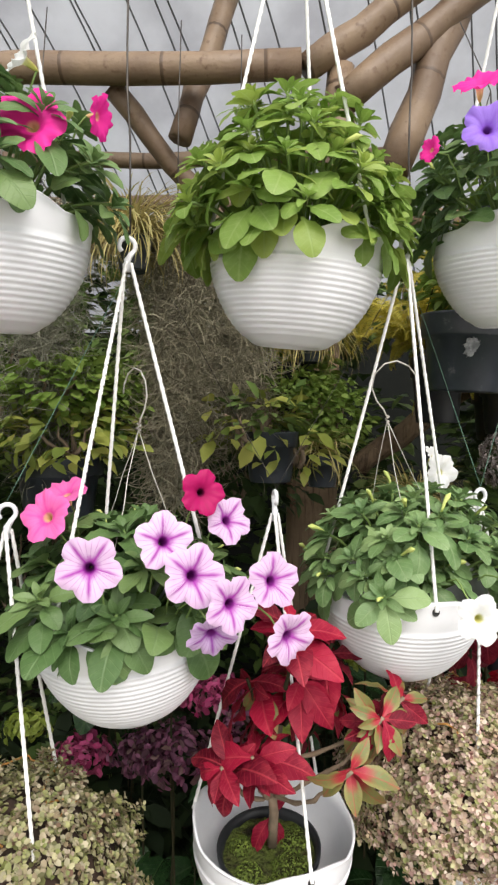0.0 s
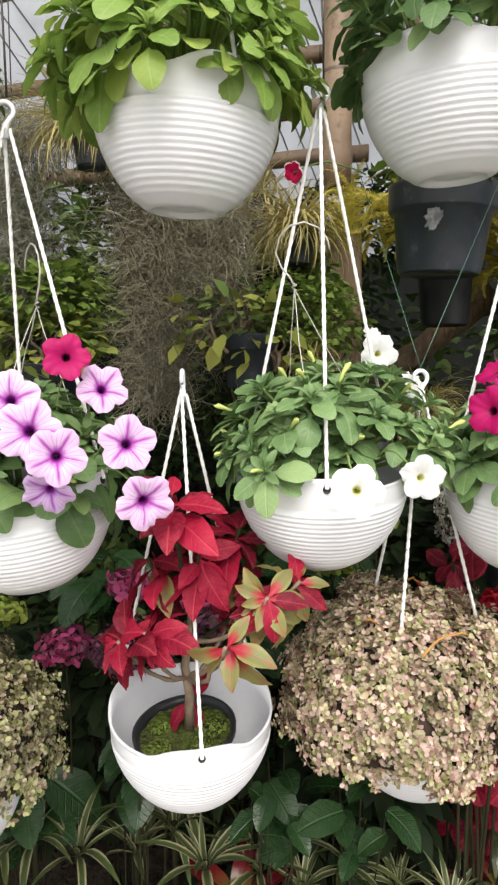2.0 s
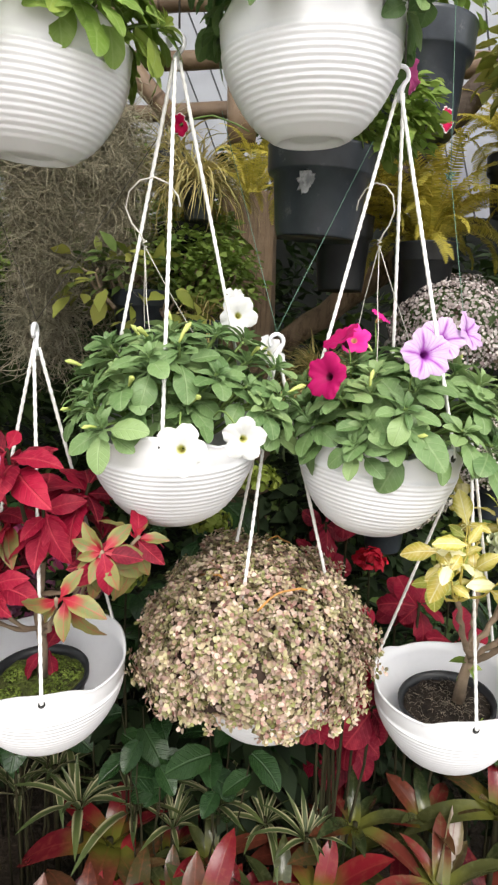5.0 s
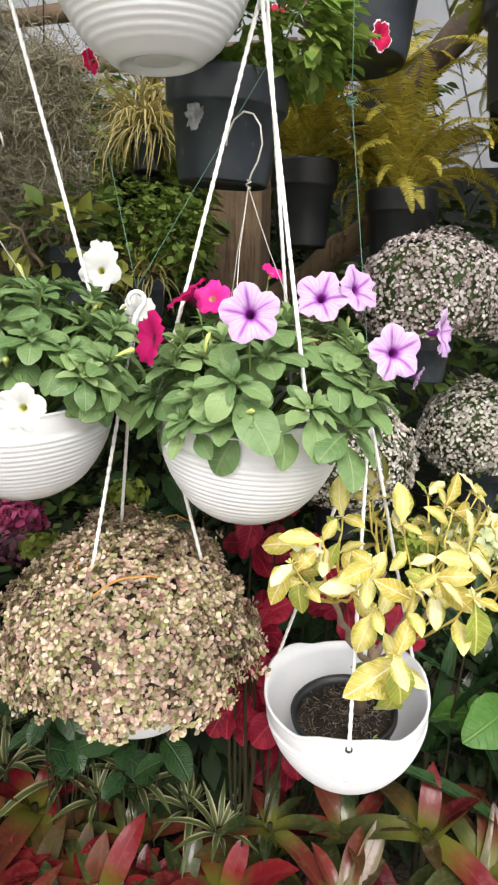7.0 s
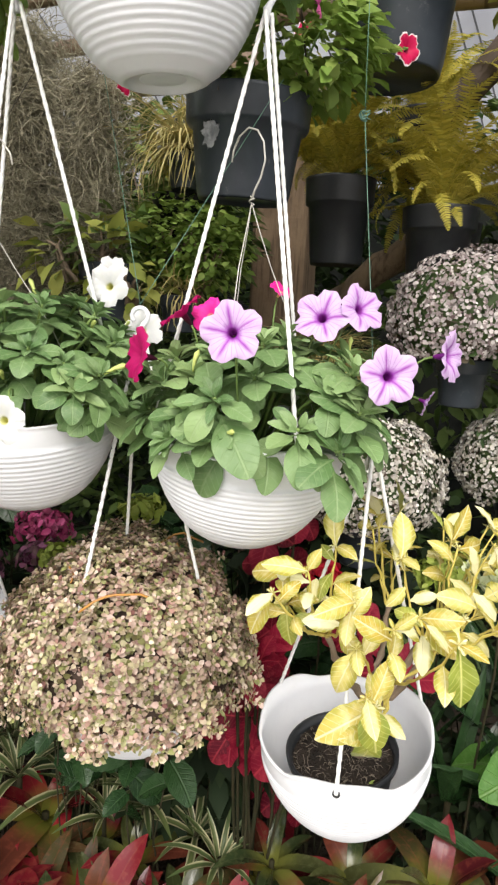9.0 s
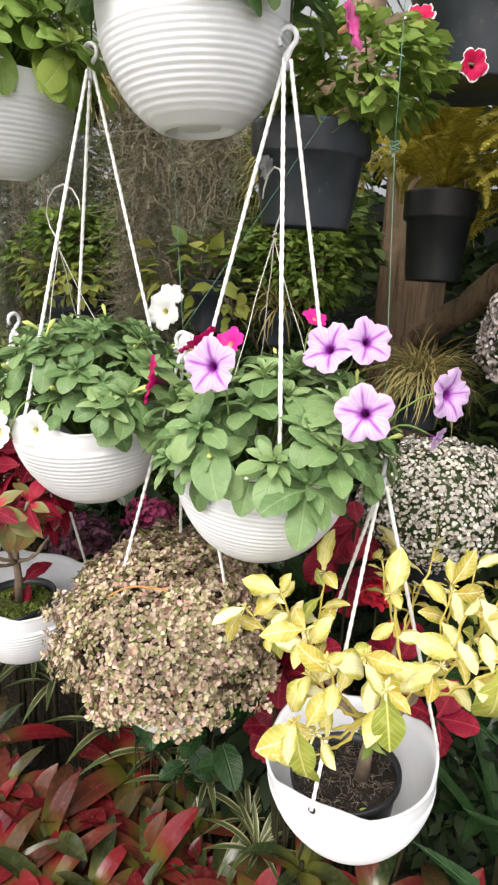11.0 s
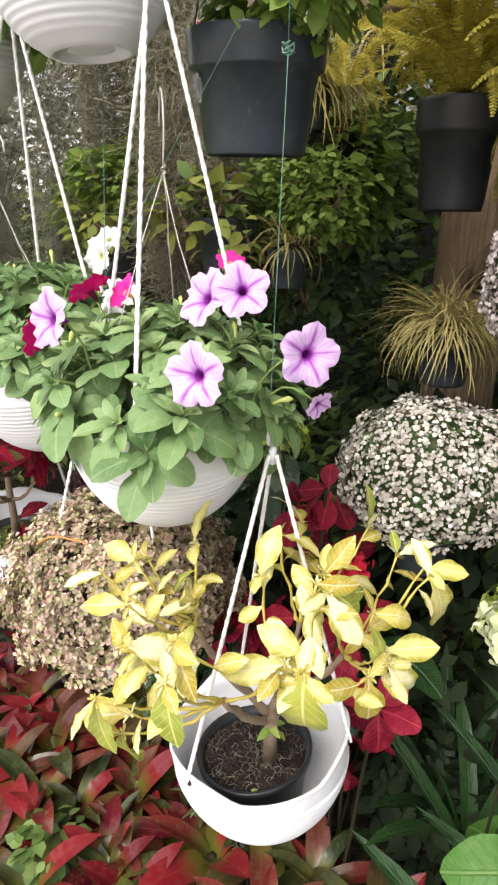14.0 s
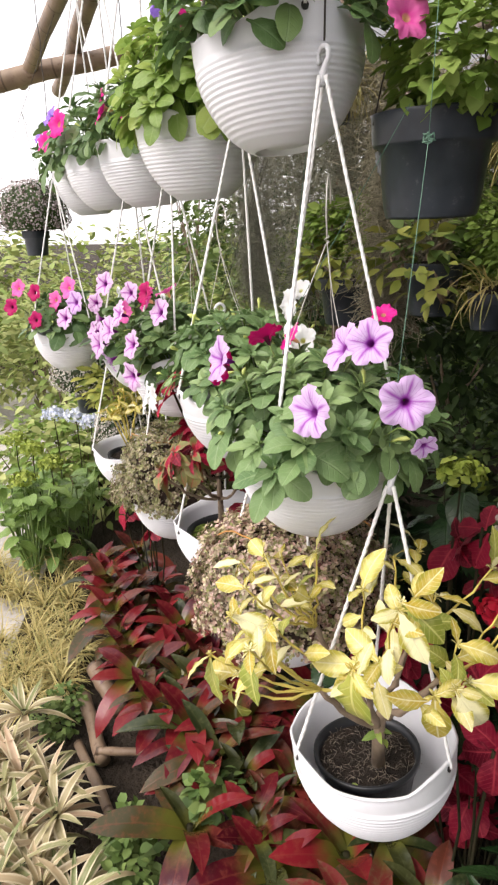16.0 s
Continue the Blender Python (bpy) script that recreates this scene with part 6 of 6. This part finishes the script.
# broad-leaved and red plants behind the lower planters
for i, (x, y, z, n, s) in enumerate(((0.17, 1.23, 0.58, 8, 0.72), (0.33, 1.24, 0.55, 5, 0.65), (0.62, 1.45, 0.75, 5, 0.8), (0.40, 1.40, 0.62, 8, 0.9), (-0.15, 1.30, 0.55, 9, 0.9), (-0.45, 1.25, 0.5, 9, 0.9), (0.05, 1.42, 0.75, 9, 0.8), (-0.3, 1.45, 0.95, 9, 0.8), (0.25, 1.5, 0.95, 9, 0.8), (1.15, 1.55, 0.8, 7, 0.9))):
    e = empty("broadleaf_plant", x, y, 0, "hydrangea with broad veined green leaves, darkened for bed shade", "hydrangea", "broad-leaved plants")
    rng = random.Random(700 + i)
    for k in range(n):
        a = k * 2.4
        tip = Vector((0.05 * math.cos(a) + rng.uniform(-0.03, 0.03), 0.05 * math.sin(a), z + rng.uniform(-0.12, 0.06)))
        st = part("stem", tube(curve((0.02 * math.cos(a), 0.02 * math.sin(a), 0), tip, 0, 5, 0.012, rng), 0.0018, 6), DARKSTEM, e)
        for j in range(2):
            b = a + j * 3.1 + rng.uniform(-0.5, 0.5)
            part("leaf", rng.choice(BROAD), None, st, m=aim(tip - Vector((0, 0, 0.05 * j)), (math.cos(b), math.sin(b) - 0.25, rng.uniform(-0.5, 0.2)), (0, -0.3, 1), s * rng.uniform(0.7, 1.0), rng.uniform(-0.3, 0.3)))


HOSTALEAF = leaf_mat("broad glossy green leaf", (0.040, 0.120, 0.016), (0.065, 0.165, 0.028), (0.13, 0.22, 0.07), rough=0.36, veins=7, vein_amt=0.5, bumpy=0.9, through_=0.15)
HOSTALEAF.node_tree.nodes["Principled BSDF"].inputs["Specular IOR Level"].default_value = 0.18
HOSTA = variants("leaf", HOSTALEAF, [(0.20, 0.14), (0.17, 0.12)], "oval", (0.7, 0.9), (0.12, 0.08), seg=9, ripple=0.10)
for i, (x, y, z) in enumerate(((1.06, 1.47, 0.60), (1.13, 1.52, 0.48))):
    e = empty("broadleaf_plant", x, y, 0, "plant with large glossy bright green leaves in the bed", "foliage plant", "broad-leaved plants")
    rng = random.Random(740 + i)
    for k in range(5):
        a = k * 1.26 + 0.4
        tip = Vector((0.04 * math.cos(a), 0.04 * math.sin(a), z + rng.uniform(-0.05, 0.05)))
        st = part("stem", tube(curve((0, 0, 0), tip, 0, 5, 0.006, rng), 0.004, 6), DARKSTEM, e)
        part("leaf", rng.choice(HOSTA), None, st, m=aim(tip, (math.cos(a), math.sin(a) - 0.3, rng.uniform(-0.2, 0.4)), (0.2, -0.5, 0.8), rng.uniform(0.65, 0.85), rng.uniform(-0.3, 0.3)))


WIDERED = variants("bract", REDBRACT, [(0.060, 0.046), (0.070, 0.052), (0.050, 0.040)], "ovate", (0.6, 0.9, 0.4), (0.10, 0.06, 0.15), seg=7, ripple=0.14, stalk=0.010, cup=0.2)


def red_plant(x, y, z, n, seed, s=1.0, label="poinsettia with deep red bracts in the bed"):
    e = empty("poinsettia", x, y, 0, label, "poinsettia", "red poinsettias in the bed")
    rng = random.Random(seed)
    for k in range(n):
        a = k * 2.4
        tip = Vector((0.10 * math.cos(a) * rng.random(), 0.10 * math.sin(a) * rng.random() - 0.02, z + rng.uniform(-0.14, 0.10)))
        st = part("stem", tube(curve((0.01, 0.0, 0), tip, 0, 5, 0.010, rng), 0.003, 6), DARKSTEM, e)
        cluster(st, tip, (rng.uniform(-0.5, 0.5), -0.7, 0.6), 6, WIDERED, rng, 1.0, s, 0.5)


red_plant(0.56, 1.27, 0.76, 12, 801, 1.0)
red_plant(0.60, 1.44, 0.50, 8, 803, 1.0)
red_plant(0.52, 1.42, 0.95, 3, 804)
red_plant(-0.70, 0.72, 0.62, 6, 805)
red_plant(0.72, 1.35, 0.85, 3, 806)


def flower_head(x, y, z, r, n, material, seed, label, category="flower head", group=""):
    e = empty("flower_head", x, y, z, label, category, group)
    tagged(part("bloom", ball_geo(r, r * 0.75, int(n * 0.55), 0.011, seed, -0.3, "leaf", 0.25, sink=0.3), material, e), kind="stuff")
    part("stalk", tube(curve((0, 0.01, -z), (0, 0, 0), 0, 5, 0.008, random.Random(seed)), 0.0025, 6), DARKSTEM, e)
    return e


for i, (x, y, z, r, mt, lb) in enumerate(((-0.12, 1.21, 0.82, 0.075, PURPLEHEAD, "faded purple"), (-0.20, 1.28, 0.78, 0.06, PURPLEHEAD, "faded purple"), (-0.05, 1.38, 0.87, 0.06, PINKHEAD, "deep pink"), (0.02, 1.30, 0.84, 0.05, PURPLEHEAD, "faded purple"),
                                          (-0.34, 1.30, 0.76, 0.060, PINKHEAD, "dull pink"), (-0.12, 1.19, 0.965, 0.045, PINKHEAD, "deep pink"), (0.117, 1.25, 0.884, 0.040, SEDUM, "lime green"), (0.83, 1.62, 0.86, 0.06, SEDUM, "pale lime"), (0.36, 1.45, 1.06, 0.045, SEDUM, "lime green"), (-0.42, 1.2, 0.88, 0.04, SEDUM, "lime green"),
                                          (0.28, 1.30, 1.0, 0.04, SEDUM, "lime green"), (0.945, 1.46, 0.95, 0.062, LIMEWHITE, "lime white"), (0.62, 1.42, 0.90, 0.035, REDHEAD, "small red"))):
    flower_head(x, y, z, r, int(300 * (r / 0.05) ** 2), mt, 900 + i, lb + " rounded flower head on a thin stalk", "flower", "flower heads in the bed")

# ---- the garden beyond, to the side ----
for i in range(12):
    rng = random.Random(1000 + i)
    x, y = -1.75 - rng.uniform(0, 0.5) - 0.25 * (i % 3), -0.15 + 0.09 * i
    shrub("garden_shrub", x, y, 0.25 + rng.uniform(0, 0.1), (0.30, 0.28, 0.28), 320, 0.07, PALEGREEN if i % 2 else SHRUBSUN, 1010 + i, "leafy green garden shrub by the path", "shrub", 0.6, group="garden shrubs")
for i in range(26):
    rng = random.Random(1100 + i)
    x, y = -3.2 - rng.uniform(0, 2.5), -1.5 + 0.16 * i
    shrub("garden_shrub", x, y, 0.45 + rng.uniform(0, 0.35), (0.5, 0.45, 0.55), 300, 0.10, SHRUBSUN, 1110 + i, "garden shrub with sunlight put into its pale leaves", "shrub", 0.5, group="garden shrubs")
for i, (x, y, z, mt, lb) in enumerate(((-1.35, 0.12, 0.60, SEDUM, "lime green"), (-1.25, 0.22, 0.56, SEDUM, "lime green"), (-1.45, 0.02, 0.62, SEDUM, "lime green"), (-1.20, 0.10, 0.50, SEDUM, "pale lime"), (-1.6, 0.18, 0.70, BLUEHEAD, "pale blue"), (-1.55, 0.30, 0.70, BLUEHEAD, "pale blue"), (-1.5, 0.38, 0.68, BLUEHEAD, "pale blue"))):
    flower_head(x, y, z, 0.055, 300, mt, 1200 + i, lb + " hydrangea flower head by the path", "flower", "hydrangea heads by the path")
GARDEN = variants("leaf", GARDENLEAF, [(0.14, 0.09), (0.16, 0.10), (0.11, 0.07)], "oval", (0.7, 0.9, 0.5), (0.12, 0.06, 0.16), seg=8, ripple=0.10)
for i, (x, y) in enumerate(((-1.35, 0.15), (-1.2, 0.22), (-1.5, 0.05), (-1.45, 0.3), (-1.25, 0.04), (-1.12, 0.12), (-1.6, 0.12))):
    e = empty("broadleaf_plant", x, y, 0, "hydrangea shrub with broad green leaves by the path", "hydrangea", "broad-leaved plants")
    rng = random.Random(1250 + i)
    for k in range(12):
        a = k * 2.4
        tip = Vector((0.14 * math.cos(a) * rng.random(), 0.14 * math.sin(a) * rng.random(), 0.15 + 0.38 * rng.random()))
        st = part("stem", tube(curve((0, 0, 0), tip, 0, 4, 0.005, rng), 0.004, 6), STEM, e)
        for j in range(3):
            b = a + j * 2.1
            part("leaf", rng.choice(GARDEN), None, st, m=aim(tip - Vector((0, 0, 0.03 * j)), (math.cos(b), math.sin(b), rng.uniform(-0.3, 0.4)), (0, 0, 1), rng.uniform(0.55, 0.8), rng.uniform(-0.3, 0.3)))
for i, (x, y, s) in enumerate(((-1.0, 0.25, 1.0), (-1.15, 0.3, 1.0), (-0.9, 0.32, 0.9), (-0.45, 0.32, 1.0), (-0.52, 0.42, 1.0), (-0.35, 0.38, 1.0), (-0.40, 0.24, 0.9), (-0.28, 0.30, 0.9), (-1.25, 0.22, 1.0), (-0.62, 0.36, 0.9), (-0.75, 0.28, 1.0), (-0.85, 0.22, 1.0), (-0.66, 0.22, 0.9), (-1.4, 0.16, 1.0), (-0.95, 0.10, 1.0), (-0.55, 0.26, 0.8), (-0.48, 0.18, 0.9), (-0.33, 0.20, 0.8), (-1.0, 0.02, 1.0), (-1.12, -0.03, 1.1), (-0.62, 0.10, 0.8), (-1.25, -0.10, 1.1))):
    tuft(x, y, 0.04, i % 3, s, "tuft of cream striped grass beside the path")
for i, (x, y) in enumerate(((-0.13, 0.42), (-0.18, 0.38), (-0.22, 0.42), (0.33, 0.68), (0.40, 0.70), (0.46, 0.70), (0.38, 0.90))):
    shrub("ground_cover", x, y, 0.08 if i < 3 else (0.14 if i < 6 else 0.27), (0.06, 0.06, 0.06), 130, 0.022 if i < 3 else 0.03, SHRUB, 1300 + i, "small leafy green ground cover plant", "ground cover", 0.75, False, "ground cover plants")
pole((-0.26, 0.475, 0.06), (0.03, 0.575, 0.06), 0.022, "bamboo_edging", "old bamboo pole edging the bed", seed=31, bend=0.002)
pole((-0.06, 0.485, 0.05), (0.34, 0.68, 0.05), 0.015, "bamboo_edging", "thin old bamboo pole edging the bed", seed=32, bend=0.002)
pole((0.015, 0.555, 0.085), (0.04, 0.73, 0.085), 0.012, "bamboo_edging", "short bamboo cross piece on the edging", seed=33, bend=0.001)
pole((-0.36, 0.50, 0.10), (-0.17, 0.605, 0.06), 0.030, "bamboo_edging", "thick old bamboo pole edging the bed", seed=34, bend=0.002)

for i in range(14):
    rng = random.Random(1400 + i)
    x, y = -1.5 - 0.22 * i, 1.0 + rng.uniform(0, 0.6)
    shrub("garden_shrub", x, y, 0.75 + rng.uniform(0, 0.5), (0.34, 0.30, 0.75), 420, 0.075, SHRUB if i % 3 == 0 else SHRUBSUN, 1410 + i, "tall leafy shrub at the end of the shelter", "shrub", 0.5, group="garden shrubs")
for i in range(22):
    rng = random.Random(1500 + i)
    x, y = -7.0 - rng.uniform(0, 5), -5.0 + 0.55 * i
    shrub("garden_shrub", x, y, 0.7 + rng.uniform(0, 0.3), (1.0, 0.8, 0.9), 500, 0.16, SHRUBSUN, 1510 + i, "far garden shrub with sunlight put into its pale green leaves", "shrub", 0.5, group="garden shrubs")

for i, (x, y, z) in enumerate(((-2.3, 1.85, 1.85), (-2.9, 1.75, 1.70), (-2.6, 2.2, 2.15), (-1.75, 2.0, 1.85), (-3.4, 1.8, 1.9), (-2.0, 1.65, 1.55), (-3.0, 0.95, 1.75), (-2.4, 1.30, 1.90), (-3.5, 1.15, 1.9))):
    shrub("garden_shrub", x, y, z, (0.40, 0.32, 0.60), 420, 0.075, SHRUBSHADE if i % 2 else SHRUB, 1610 + i, "tall leafy shrub at the end of the shelter", "shrub", 0.5, group="garden shrubs")

# ---- wires and threads ----
def line(a, b, r=0.00055, material=None, label="thin wire between planters", name="wire", sag=0.0):
    return tagged(part(name, tube(curve(a, b, sag, 8, 0.0), r, 5), material or WIRE), label, "wire", "wires and threads")


TIPC, TIPH, TIPY = (0.086, 0.966, 1.405), (0.437, 1.068, 1.40), (0.762, 1.152, 1.255)
line(TIPC, (-0.10, 1.10, 1.72), label="thin grey wire holding the poinsettia planter")
line(TIPC, (0.27, 1.06, 1.72), label="thin grey wire holding the poinsettia planter")
line(TIPH, (0.33, 1.12, 1.74), label="thin wire holding the trailing planter", material=THREAD)
line(TIPH, (0.57, 1.22, 1.72), label="thin wire holding the trailing planter", material=THREAD)
line(TIPY, (0.698, 1.203, 1.66), label="green thread holding the yellow shrub's planter", material=THREAD, name="thread")
line((0.698, 1.203, 1.66), (0.66, 1.22, 2.40), label="green thread holding the yellow shrub's planter", material=THREAD, name="thread")
line((-0.285, 0.822, 1.40), (-0.14, 0.90, 1.72), label="green thread holding the trailing planter", material=THREAD, name="thread")
# wire hangers of the inner pots: an open hook, a knot, and three thin wires down into the leaves
for (x, y, z), (px, py), (ux, uy) in (((-0.12, 0.905, 1.502), (-0.126, 0.862), (-0.55, 0.35)), ((0.257, 0.960, 1.518), (0.298, 0.988), (0.98, 0.20)), ((0.587, 1.10, 1.539), (0.606, 1.086), (-0.75, 0.25))):
    e = empty("wire_hanger", x, y, z, "bent galvanised wire hanger hooked among the cords", "hook", "wires and threads")
    pts = [(s * ux, s * uy, h) for s, h in ((0.0, 0.0), (-0.006, 0.012), (-0.018, 0.026), (-0.026, 0.046), (-0.021, 0.068), (-0.006, 0.083), (0.014, 0.088), (0.034, 0.080), (0.047, 0.064), (0.050, 0.050))]
    part("hook", tube(pts, 0.0013, 6), SILVER, e)
    part("knot", tube([(0.003 * math.cos(a), 0.003 * math.sin(a), 0.0012 * a - 0.006) for a in np.arange(0.0, 9.5, 0.5)], 0.0011, 5), SILVER, e)
    for a in (0.4, 2.5, 4.6):
        rim_p = Vector((px - x + 0.085 * math.cos(a), py - y + 0.085 * math.sin(a), 1.27 - z))
        part("strand", tube(curve((0, 0, -0.004), rim_p, 0.008, 6, 0.002, random.Random(a)), 0.0007, 5), SILVER, e, "thin pale wire")


rng = random.Random(77)
g = Geo()
for k in range(5):
    c = Vector((rng.uniform(-0.003, 0.003), rng.uniform(-0.003, 0.003), rng.uniform(-0.003, 0.003)))
    q = Matrix.Rotation(k * 1.3, 3, Vector((rng.uniform(-1, 1), rng.uniform(-1, 1), rng.uniform(-1, 1))).normalized())
    tube([c + q @ Vector((0.006 * math.cos(a * 0.6), 0.005 * math.sin(a * 0.6), 0.001 * a - 0.005)) for a in range(11)], 0.0009, 4, g)
knot = tagged(part("thread_knot", g, THREAD), "tangled knot of green thread", "knot", "wires and threads")
knot.location = (0.698, 1.203, 1.66)
